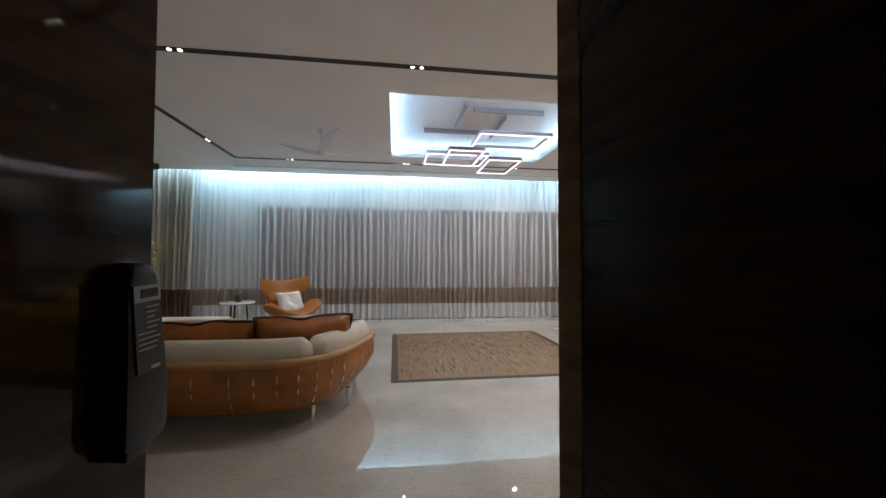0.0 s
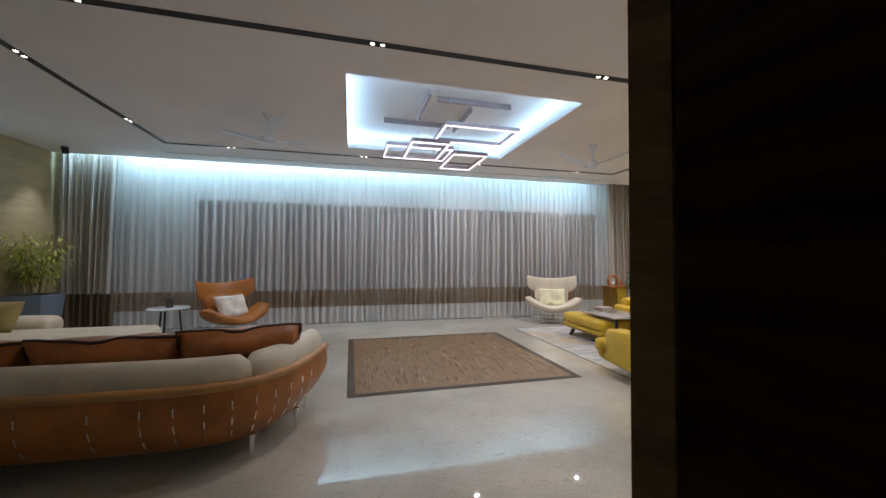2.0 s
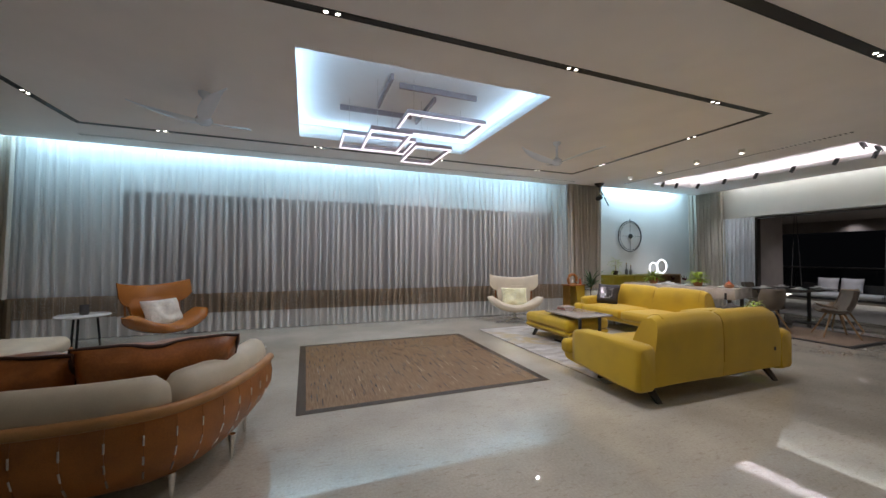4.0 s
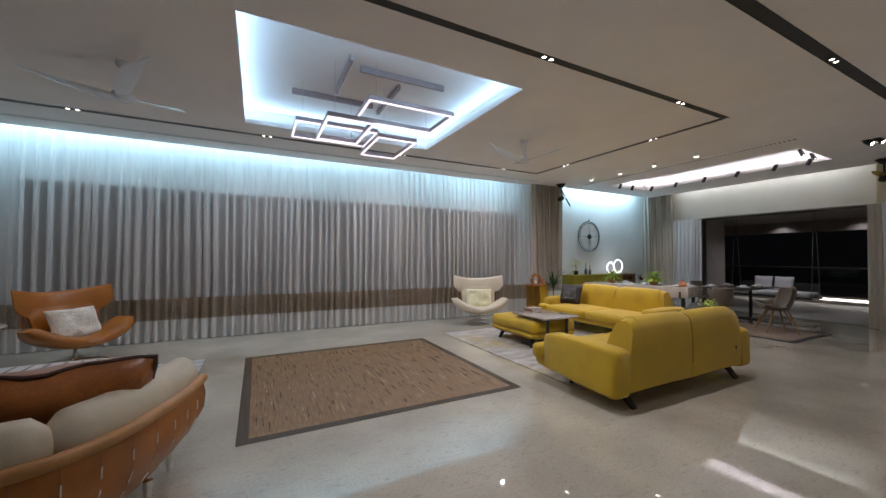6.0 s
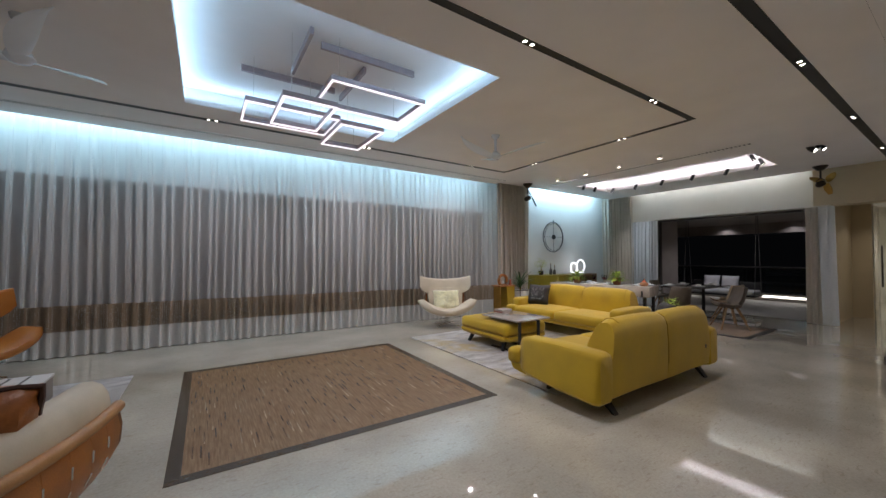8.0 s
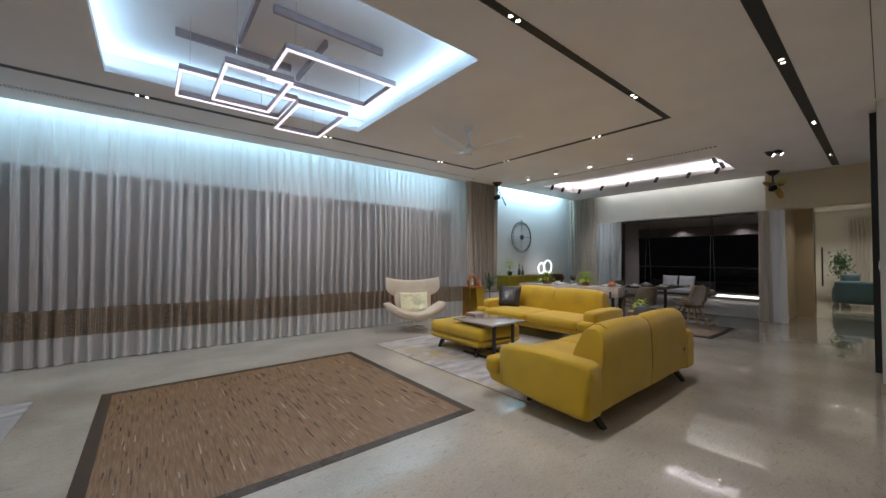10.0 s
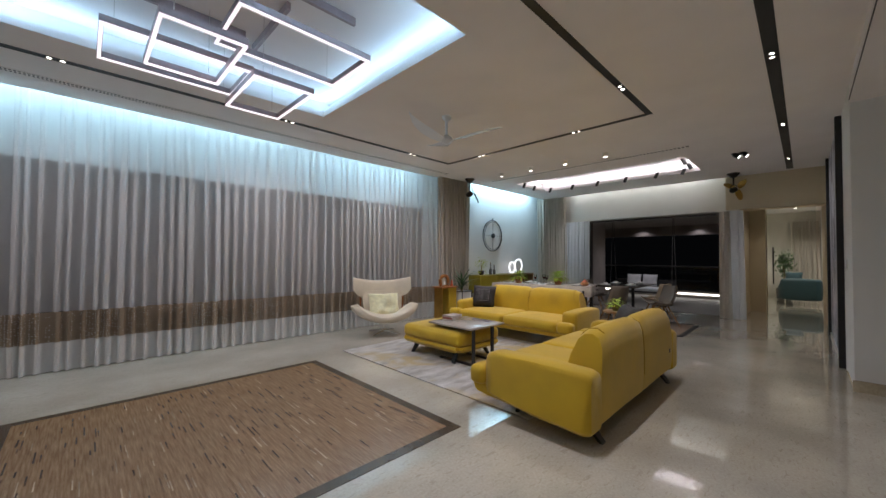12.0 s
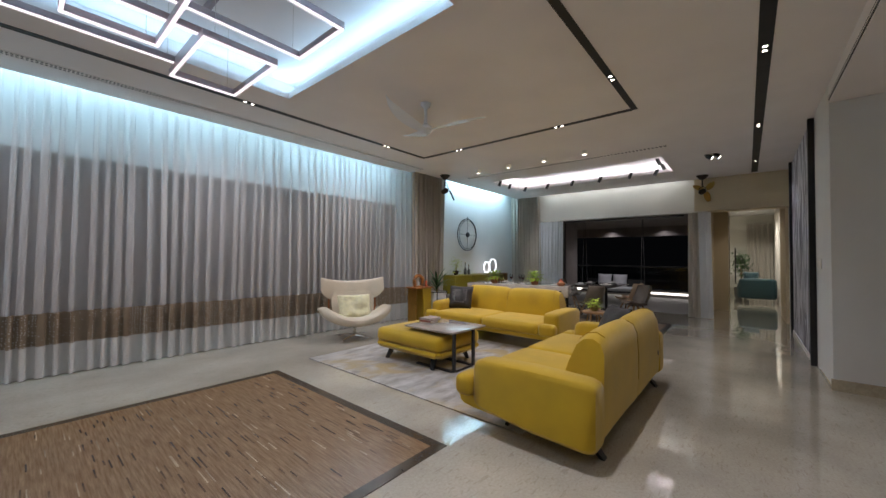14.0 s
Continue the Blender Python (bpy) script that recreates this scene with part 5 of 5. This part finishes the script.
    part("outer_ring", tube([(R * math.cos(a), -0.012, R * math.sin(a)) for a in [2 * math.pi * q / 48 for q in range(48)]], 0.012, 6, cyclic=True), M_BLACK, c)
    part("inner_ring", tube([(R * 0.90 * math.cos(a), -0.03, R * 0.90 * math.sin(a)) for a in [2 * math.pi * q / 48 for q in range(48)]], 0.007, 6, cyclic=True), M_BLACK, c)
    for a in (0, 90, 180, 270):
        s, co = math.sin(radians(a)), math.cos(radians(a))
        part("spoke", tube([(0.07 * co, -0.02, 0.07 * s), (R * co, -0.02, R * s)], 0.004, 5), M_BRONZE, c)
    part("hub", lathe([(0.001, -0.02), (0.065, -0.02), (0.075, 0.0), (0.065, 0.02), (0.001, 0.02)], 20), M_BLACK, c, m=pose(0, -0.03, 0, 90, 0, 0))
    part("hook", tube([(0, -0.015, R), (0, -0.015, R + 0.05), (0.012, -0.015, R + 0.06)], 0.012, 6), M_BLACK, c)


sideboard()


# ---- dining ----
def dining():
    base = pose(7.82, 6.45, 0, 0, 0, 13)
    ob = thing("dining_table", "long dining table with a thick pale stone edge and dark legs", "table", m=base)
    part("top", rbox(-0.02, 0.95, -1.05, 1.2, 0.57, 0.79, 0.008, 2), M_TABLETOP, ob)
    for y in (-0.9, 0.0, 0.85):
        part("bracket", rbox(-0.026, 0.10, y - 0.02, y + 0.02, 0.565, 0.70, 0.002, 1), M_BLACK, ob)
    for y in (-0.92, 1.05):
        for x in (0.12, 0.80):
            part("leg", rbox(x - 0.03, x + 0.03, y - 0.03, y + 0.03, 0, 0.57, 0.004, 1), M_BLACK, ob)
    def on(x, y, z=0.79):
        return (base @ Vector((x, y, z)))
    small_plant("table_plant", on(0.25, 0.62), 1.35, 110, "leafy green plant in a terracotta pot on the dining table", M_TERRA, M_LEAFB, 21)
    small_plant("table_plant", on(0.28, -0.30), 1.35, 110, "leafy green plant in a terracotta pot on the dining table", M_TERRA, M_LEAFB, 22)
    for k, (x, y) in enumerate(((0.45, 0.28), (0.55, 0.10), (0.35, -0.02))):
        g = thing("wine_glass", "stemmed wine glass with red wine on the dining table", "glass", "wine glasses", m=pose(*on(x, y)))
        part("glass", lathe([(0.035, 0), (0.034, 0.004), (0.005, 0.012), (0.004, 0.09), (0.02, 0.105), (0.038, 0.14), (0.036, 0.19), (0.033, 0.21)], 16), M_CLEAR, g)
        part("wine", lathe([(0.004, 0.10), (0.019, 0.107), (0.034, 0.135), (0.034, 0.15)], 14), M_WINE, g)
    for k, (x, y) in enumerate(((0.2, 0.2), (0.25, -0.12), (0.7, -0.2), (0.6, 0.45), (0.3, -0.78), (0.65, -0.85))):
        p = thing("plate", "round white porcelain plate with a small bowl", "plate", "place settings", m=pose(*on(x, y)))
        part("plate", lathe([(0.07, 0), (0.13, 0.015), (0.128, 0.019), (0.07, 0.006)], 24), M_PORCELAIN, p)
        part("bowl", lathe([(0.03, 0.006), (0.06, 0.05), (0.056, 0.05), (0.028, 0.012)], 16), M_PORCELAIN, p)
    j = thing("serving_pot", "round brown serving pot with a knob lid on the dining table", "pot", m=pose(*on(0.22, -0.88)))
    part("body", lathe([(0.05, 0), (0.085, 0.03), (0.085, 0.07), (0.05, 0.09)], 18), M_TERRA, j)
    part("lid", lathe([(0.05, 0.09), (0.03, 0.12), (0.012, 0.125), (0.014, 0.15), (0.004, 0.16)], 14), M_RED, j)
    # second table, dark
    t2 = thing("dining_table", "dark smoked-top dining table end set with white crockery", "table", m=pose(9.87, 5.35, 0))
    part("top", rbox(-0.85, 0.75, -0.48, 0.48, 0.735, 0.765, 0.006, 2), M_DARKTOP, t2)
    for x in (-0.6, 0.55):
        part("leg", lathe([(0.24, 0), (0.24, 0.015), (0.035, 0.03), (0.035, 0.72), (0.1, 0.735)], 18, at=(x, 0, 0)), M_BLACK, t2)
    for x, y in ((9.3, 5.6), (9.5, 5.1), (9.95, 5.6), (10.3, 5.15)):
        p = thing("plate", "round white porcelain plate with a small bowl", "plate", "place settings", m=pose(x, y, 0.766))
        part("plate", lathe([(0.07, 0), (0.13, 0.015), (0.128, 0.019), (0.07, 0.006)], 24), M_PORCELAIN, p)
        part("bowl", lathe([(0.03, 0.006), (0.06, 0.05), (0.056, 0.05), (0.028, 0.012)], 16), M_PORCELAIN, p)


def dining_chair(m, leather, label):
    """Faces -y."""
    ob = thing("dining_chair", label, "chair", "dining chairs", m=m)
    rings = []
    prof = [(-0.24, 0.455), (-0.20, 0.445), (-0.05, 0.425), (0.10, 0.43), (0.18, 0.48), (0.23, 0.58), (0.27, 0.72), (0.29, 0.82)]
    n = 12
    for i in range(n + 1):
        u = 2 * i / n - 1
        up = []
        for k, (y, z) in enumerate(prof):
            f = k / (len(prof) - 1)
            w = 0.25 * (1 - 0.12 * f) * (0.92 if k in (0, len(prof) - 1) else 1)
            up.append((u * w, y - (0.13 * u * u if f > 0.5 else 0.0), z + 0.07 * abs(u) ** 2.5 * (1 - f) + 0.0))
        low = [(x, y + 0.012 * (k > 3) + 0.006, z - 0.022) for k, (x, y, z) in enumerate(up)][::-1]
        rings.append(up + low)
    part("shell", loft(rings), leather, ob)
    for sx in (-1, 1):
        for sy in (-1, 1):
            part("leg", tube([(sx * 0.08, sy * 0.08, 0.42), (sx * 0.24, sy * 0.24, 0.0)], [0.018, 0.012], 8), M_WOOD, ob)
    part("hub", lathe([(0.11, 0.40), (0.12, 0.42), (0.11, 0.43)], 16), M_BLACK, ob)
    return ob


dining()
dining_chair(pose(8.40, 5.08, 0.014, 0, 0, 151), M_CHAIR, "taupe leather bucket dining chair on splayed wooden legs")
dining_chair(pose(8.98, 4.36, 0.014, 0, 0, 222), M_CHAIR, "taupe leather bucket dining chair on splayed wooden legs")
dining_chair(pose(9.95, 4.70, 0.0, 0, 0, 172), M_CHAIRB, "beige leather bucket dining chair on splayed wooden legs")
dining_chair(pose(10.1, 6.15, 0.0, 0, 0, 5), M_CHAIR, "taupe leather bucket dining chair on splayed wooden legs")


def plant_stool():
    ob = thing("stool", "round mustard stool holding a small plant between the sofas", "stool", m=pose(7.16, 4.62, 0))
    part("top", lathe([(0.19, 0.44), (0.20, 0.45), (0.20, 0.47), (0.19, 0.475)], 24), M_WOOD, ob)
    for k in range(3):
        a = k * 2.094
        part("leg", tube([(0.1 * math.cos(a), 0.1 * math.sin(a), 0.44), (0.17 * math.cos(a), 0.17 * math.sin(a), 0)], 0.014, 6), M_WOOD, ob)
    small_plant("stool_plant", (7.16, 4.62, 0.475), 0.95, 45, "green succulent in a yellow pot on the stool", M_CANE, M_LEAFB, 31)


plant_stool()


# ---- ceiling fans and surface spots ----
def white_fan(at, spin):
    ob = thing("ceiling_fan", "white three-blade ceiling fan at rest", "ceiling fan", "white ceiling fans", m=pose(*at, CEIL, 0, 0, spin))
    part("canopy", lathe([(0.065, 0), (0.06, -0.03), (0.03, -0.06), (0.02, -0.07)], 18), M_FAN, ob)
    part("rod", lathe([(0.02, -0.06), (0.017, -0.22), (0.03, -0.27)], 12), M_FAN, ob)
    part("motor", lathe([(0.03, -0.26), (0.075, -0.29), (0.09, -0.33), (0.06, -0.37), (0.01, -0.385)], 20), M_FAN, ob)
    for k in range(3):
        a0 = k * 2.0944
        rings = []
        for i in range(13):
            u = i / 12
            r = 0.06 + 0.68 * u
            a = a0 + 0.22 * u * u
            w = 0.05 + 0.035 * math.sin(math.pi * min(1, u * 1.1)) - 0.045 * u ** 4
            z = -0.335 + 0.055 * math.sin(math.pi * u * 0.55) + 0.10 * u * u
            c, s = math.cos(a), math.sin(a)
            tw = 0.3 * (1 - u)
            ring = []
            for q in range(8):
                t = 2 * math.pi * q / 8
                lx, lz = w * math.cos(t), 0.007 * math.sin(t)
                lz += lx * math.tan(tw)
                ring.append((r * c - lx * s, r * s + lx * c, z + lz))
            rings.append(ring)
        part("blade", loft(rings), M_FAN, ob)


white_fan((-1.0, 5.64), 165)
white_fan((3.95, 5.65), 175)


def bronze_fan(at, ang, blades):
    ob = thing("ceiling_fan", "small dark bronze ceiling fan with tilted head", "ceiling fan", "bronze fans", m=pose(*at, CEIL, 0, 0, ang))
    part("canopy", lathe([(0.12, 0), (0.115, -0.02), (0.05, -0.09), (0.02, -0.10)], 20), M_BRONZE, ob)
    part("rod", lathe([(0.016, -0.09), (0.016, -0.26)], 10), M_BRONZE, ob)
    part("yoke", tube([(-0.07, 0, -0.36), (-0.07, 0, -0.29), (0, 0, -0.25), (0.07, 0, -0.29), (0.07, 0, -0.36)], 0.010, 6), M_BRONZE, ob)
    part("motor", lathe([(0.03, -0.09), (0.06, -0.05), (0.06, 0.05), (0.03, 0.08)], 16), M_BRONZE, ob, m=pose(0, 0, -0.37, 65, 0, 0))
    for k in range(3):
        b = bmesh.new()
        rings = []
        for i in range(6):
            u = i / 5
            w = 0.02 + 0.045 * math.sin(math.pi * (0.15 + 0.8 * u))
            rings.append([(0.04 + 0.24 * u, -w, 0.01), (0.04 + 0.24 * u, w, -0.012), (0.04 + 0.24 * u, w, -0.018), (0.04 + 0.24 * u, -w, 0.004)])
        loft(rings, bm=b)
        part("blade", b, blades, ob, m=pose(0, 0, -0.37, 65, 0, 0) @ pose(0, 0, 0.11, 0, 0, 30 + 120 * k))


bronze_fan((7.12, 7.98), 40, M_BRONZE)
bronze_fan((10.75, 3.36), 60, M_BRASS)


def surface_spot(at, ang, label, material, group, tilt=0, z=CEIL, r=0.045, ln=0.1):
    ob = thing("ceiling_spot", label, "spotlight", group, m=pose(*at, z, 0, 0, ang))
    part("plate", lathe([(r * 1.05, 0), (r * 1.05, -0.012), (0.01, -0.013)], 16), material, ob)
    h = part("head", lathe([(r * 0.9, 0.0), (r, -0.01), (r, -ln), (r * 0.82, -ln), (r * 0.8, -ln + 0.015)], 16), material, ob, m=pose(0, 0, -0.012, tilt, 0, 0))
    part("lens", lathe([(0.0005, -ln + 0.014), (r * 0.8, -ln + 0.014), (r * 0.8, -ln + 0.022), (0.0005, -ln + 0.022)], 16), M_DOT, h, "lit lens", m=pose(0, 0, -0.012, tilt, 0, 0))


for y in (4.79, 5.56, 6.33, 7.08):
    surface_spot((7.18, y), 0, "round white surface downlight, switched on", M_WHITEGLOSS, "white downlights", r=0.05, ln=0.06)
for x, y in ((-4.72, 8.08), (-4.72, 6.45)):
    surface_spot((x, y), 0, "black cylinder ceiling spot over the wallpaper", M_BLACK, "black spots", 20, r=0.05, ln=0.10)
for y in (3.03, 3.14):
    surface_spot((8.81, y), -15, "black tilted ceiling spot, switched on", M_BLACK, "paired black spots", -50, r=0.043, ln=0.11)
for k, y in enumerate((7.30, 6.65, 5.98, 5.3, 4.63, 4.1)):
    surface_spot((9.84, y), 20, "black spot head in the dining niche", M_BLACK, "niche spots", 25, z=CEIL + 0.07, r=0.035, ln=0.12)
for x in (8.75, 9.25):
    surface_spot((x, 7.46), 0, "black spot head in the dining niche", M_BLACK, "niche spots", 25, z=CEIL + 0.07, r=0.035, ln=0.12)
for x in (8.85, 9.35):
    surface_spot((x, 3.94), 180, "black spot head in the dining niche", M_BLACK, "niche spots", 25, z=CEIL + 0.07, r=0.035, ln=0.12)

# slot grille along the drop to the low entrance ceiling
g = thing("air_grille", "dark slot air grille along the entrance ceiling drop", "air grille", "ceiling air grilles")
part("slot", boxes((3.2, 6.34, 1.900, 1.906, 3.12, 3.16)), M_BLACK, g, smooth=False)
part("rim", boxes((3.2, 6.34, 1.900, 1.909, 3.135, 3.142)), M_CEIL, g, smooth=False)


# ---- tall picture on the gallery wall ----
def picture():
    ob = thing("wall_art", "floor-to-ceiling abstract painting in greys and mauve between black posts", "painting")
    m = mat("abstract_paint", (0.06, 0.055, 0.085), 0.5, second=(0.75, 0.75, 0.80), vary=0.3, scale=2.6, bump=0.2, bump_scale=25, stretch=(2.4, 1, 0.38))
    m.node_tree.nodes["Color Ramp"].color_ramp.elements[0].position, m.node_tree.nodes["Color Ramp"].color_ramp.elements[1].position = 0.40, 0.56
    m.node_tree.nodes["Noise Texture"].inputs["Distortion"].default_value = 1.6
    part("canvas", boxes((7.52, 10.25, 1.902, 1.925, 0.06, 3.26)), m, ob, smooth=False)
    for x in (7.45, 10.25):
        part("post", rbox(x, x + 0.07, 1.902, 1.965, 0.0, 3.27, 0.003, 1), M_BLACK, ob)
    part("sill", boxes((7.52, 10.25, 1.902, 1.94, 0.0, 0.06)), M_WHITEGLOSS, ob, smooth=False)


picture()
s = thing("switch_plate", "small white switch plate on the wall beside the picture", "switch")
part("plate", rbox(7.0, 7.08, 1.90, 1.912, 1.28, 1.40, 0.003, 1), M_WHITEGLOSS, s)
part("button", rbox(7.02, 7.06, 1.912, 1.916, 1.32, 1.36, 0.001, 1), M_CEIL, s)
s = thing("access_panel", "small black access reader at the end of the gallery wall", "switch")
part("plate", rbox(10.62, 10.70, 1.90, 1.93, 1.36, 1.52, 0.003, 1), M_BLACK, s)


# ---- display recess on the end wall with its glowing edge ----
d = thing("display_panel", "tall glass display panel with a glowing white edge", "display")
part("led_edge", boxes((-5.178, -5.15, 7.06, 7.09, 0.05, CEIL - 0.01)), M_LEDSTRIP, d, "glowing light edge", smooth=False)
M_PANEL = mat("pale_blue_glass_panel", (0.36, 0.42, 0.46), 0.15, vary=0.15, scale=1.5, bump=0.0)
for k, (z0, z1) in enumerate(((0.05, 0.78), (0.79, 1.55), (1.56, 2.42), (2.43, 3.28))):
    part("panel", boxes((-5.178, -5.165, 5.2, 7.055, z0, z1)), M_PANEL, d, smooth=False)
part("edge_bar", boxes((-5.178, -5.14, 7.092, 7.105, 0.0, CEIL - 0.005)), M_BLACK, d, smooth=False)


# ---- balcony ----
def balcony():
    fr = tagged(new("window_2"), "open balcony doorway with slim dark frame", "balcony door", kind="structure")
    part("frame", boxes((11.42, 11.56, 6.83, 6.93, 0, 2.5), (11.42, 11.56, 3.79, 6.83, 2.46, 2.5)), M_BRONZE, fr, smooth=False)
    part("track", boxes((11.42, 11.56, 3.79, 6.83, 0.0, 0.006)), M_BRONZE, fr, smooth=False)
    rail = thing("glass_railing", "clear glass balcony railing with a slim dark handrail", "railing")
    for k in range(4):
        part("pane", boxes((15.99, 16.0, 3.72 + 1.25 * k, 3.72 + 1.25 * k + 1.22, 0.22, 1.08)), M_GLASS_DARK, rail, smooth=False)
    part("handrail", rbox(15.96, 16.03, 3.7, 8.7, 1.08, 1.12, 0.01, 2), M_DARKGREY, rail)
    st = thing("light_strip", "glowing strip light along the balcony kerb", "light strip")
    part("strip", boxes((15.885, 15.90, 3.8, 8.6, 0.10, 0.16)), M_STRIPGLOW, st, smooth=False)
    sw = thing("hanging_swing", "grey hanging swing bench on slim ropes on the balcony", "swing")
    part("seat", soft(12.75, 13.35, 5.05, 6.75, 0.38, 0.50, 0.04, 0.01), M_GREYPILLOW, sw)
    part("frame", rbox(12.72, 13.38, 5.0, 6.8, 0.33, 0.385, 0.01, 1), M_BLACK, sw)
    part("backrest", rbox(13.33, 13.38, 5.05, 6.75, 0.50, 0.72, 0.015, 2), M_BLACK, sw)
    for y in (5.03, 6.77):
        for x in (12.78, 13.32):
            part("rope", tube([(x, y, 0.36), (13.05 + (x - 13.05) * 0.2, y, 2.6)], 0.008, 5), M_DARKGREY, sw)
    for y in (5.72, 6.18):
        cushion("swing_cushion", "square grey cushion on the balcony swing", pose(13.2, y, 0.69, 0, 0, -90) @ pose(0, 0, 0, 74, 0, 0), 0.42, 0.40, 0.13, M_GREYPILLOW)


balcony()
drape(3.23, 3.47, lambda x: 0, 2.50, rng, mats=(M_WHITECLOTH, M_WHITECLOTH), swap=11.10, border=0, label="white sheer hanging at the passage corner", group="balcony sheers", wmin=0.10, wmax=0.13, fold=0.012, depth=0.018)


# ---- passage and the room beyond ----
def passage():
    gd = tagged(new("door_2"), "frameless glass sliding door with a long dark pull handle", "glass door", kind="structure")
    part("pane", boxes((13.22, 13.23, 2.05, 2.95, 0.01, 2.87)), M_CLEAR, gd, smooth=False)
    part("handle", rbox(13.18, 13.20, 2.82, 2.85, 0.75, 1.7, 0.004, 1), M_BLACK, gd)
    part("stile", boxes((13.21, 13.24, 2.95, 2.975, 0, 2.88)), M_CHROME, gd, smooth=False)
    ts = thing("teal_sofa", "teal blue upholstered sofa in the far room", "sofa")
    part("seat", soft(15.9, 16.9, 1.9, 2.75, 0.18, 0.46, 0.06, 0.02), M_TEAL, ts)
    part("backrest", soft(15.75, 16.0, 1.9, 2.80, 0.16, 0.78, 0.06, 0.02), M_TEAL, ts)
    part("arm", soft(15.8, 16.9, 2.66, 2.85, 0.16, 0.62, 0.06, 0.01), M_TEAL, ts)
    for y in (2.0, 2.7):
        part("leg", lathe([(0.015, 0), (0.02, 0.18)], 8, at=(15.9, y, 0)), M_CHROME, ts)
    cushion("accent_cushion", "teal cushion on the far sofa", pose(16.15, 2.5, 0.80, 0, 0, -90) @ pose(0, 0, 0, 70, 0, 0), 0.4, 0.4, 0.13, M_TEAL)
    drape(1.9, 2.6, lambda x: 0, 2.7, rng, mats=(M_DRAPE, M_DRAPE), swap=18.2, border=0, label="beige drape in the far room", group="far drapes")
    drape(15.2, 15.9, lambda x: 3.30, 2.7, rng, mats=(M_DRAPE, M_DRAPE), border=0, label="beige drape in the far room", group="far drapes")
    ft = thing("potted_ficus", "bushy green potted tree in the far room", "potted plant", m=pose(17.4, 2.75, 0))
    part("pot", lathe([(0.15, 0), (0.2, 0.05), (0.22, 0.4), (0.19, 0.4), (0.18, 0.36)], 20), M_DARKGREY, ft)
    part("trunk", tube([(0, 0, 0.34), (0.02, 0, 0.8), (0, 0.02, 1.2)], [0.03, 0.025, 0.015], 7), M_WOOD, ft)
    r = random.Random(77)
    leaves([(Vector((r.gauss(0, 0.12), r.gauss(0, 0.12), 1.28 + r.gauss(0, 0.24))), r.uniform(0, 6.28), r.uniform(-0.9, 0.9), r.uniform(0.07, 0.11), 0.045, 0.4) for k in range(520)], M_LEAFD, ft)
    for y in (2.45, 2.85):
        surface_spot((16.6, y), 0, "round recessed light in the far room, switched on", M_WHITEGLOSS, "far room lights", z=3.05, r=0.05, ln=0.02)


passage()


# ---- smart lock on the entrance door ----
def lock():
    ob = thing("smart_lock", "tall black digital door lock with a printed sticker", "door lock", m=pose(-0.38, 0.90, 0, 0, 0, -10) @ pose(0, -0.052, 1.235))
    def sect(z, y0, y1, d):
        w, d = y1 - y0, d * 0.62
        return [(0.0, y0 - 0.006, z), (d * 0.75, y0, z), (d * 0.95, y0 + 0.07 * w, z), (d, y0 + 0.2 * w, z), (d, y1 - 0.2 * w, z), (d * 0.95, y1 - 0.07 * w, z), (d * 0.7, y1, z), (0.0, y1, z)]
    rings = [sect(*v) for v in ((-0.158, -0.030, 0.026, 0.045), (-0.152, -0.044, 0.038, 0.070), (-0.135, -0.048, 0.044, 0.078), (-0.05, -0.049, 0.044, 0.078), (0.03, -0.046, 0.034, 0.074), (0.10, -0.044, 0.026, 0.070),
                                (0.135, -0.038, 0.021, 0.064), (0.148, -0.030, 0.015, 0.055), (0.154, -0.018, 0.006, 0.040))]
    part("body", loft(rings), M_BLACK, ob)
    part("grip", rbox(0.0, 0.036, -0.030, 0.018, -0.175, -0.150, 0.006, 2), M_BLACK, ob)
    tilt = pose(0.0475, -0.007, 0.045, 3, -2, 0)
    st = part("sticker", boxes((-0.003, 0.0005, -0.026, 0.026, -0.075, 0.072)), M_DARKGREY, ob, "printed dark sticker", smooth=False, m=tilt)
    part("display", boxes((0.0006, 0.0016, -0.026, 0.026, 0.044, 0.072)), M_GREYPILLOW, st, "grey display window", smooth=False, m=tilt)
    part("button", boxes((0.0017, 0.0027, -0.014, 0.020, 0.051, 0.066)), M_BLACK, st, "black oval button", smooth=False, m=tilt)
    for k in range(9):
        part("print_line", boxes((0.0006, 0.0012, -0.004 if k < 5 else -0.022, 0.022 - 0.005 * (k % 3), 0.034 - 0.0088 * k, 0.0358 - 0.0088 * k)), M_WHITEGLOSS, st, smooth=False, m=tilt)
    part("key_mark", boxes((0.0006, 0.0013, 0.0, 0.018, -0.072, -0.066)), M_WHITEGLOSS, st, smooth=False, m=tilt)


lock()
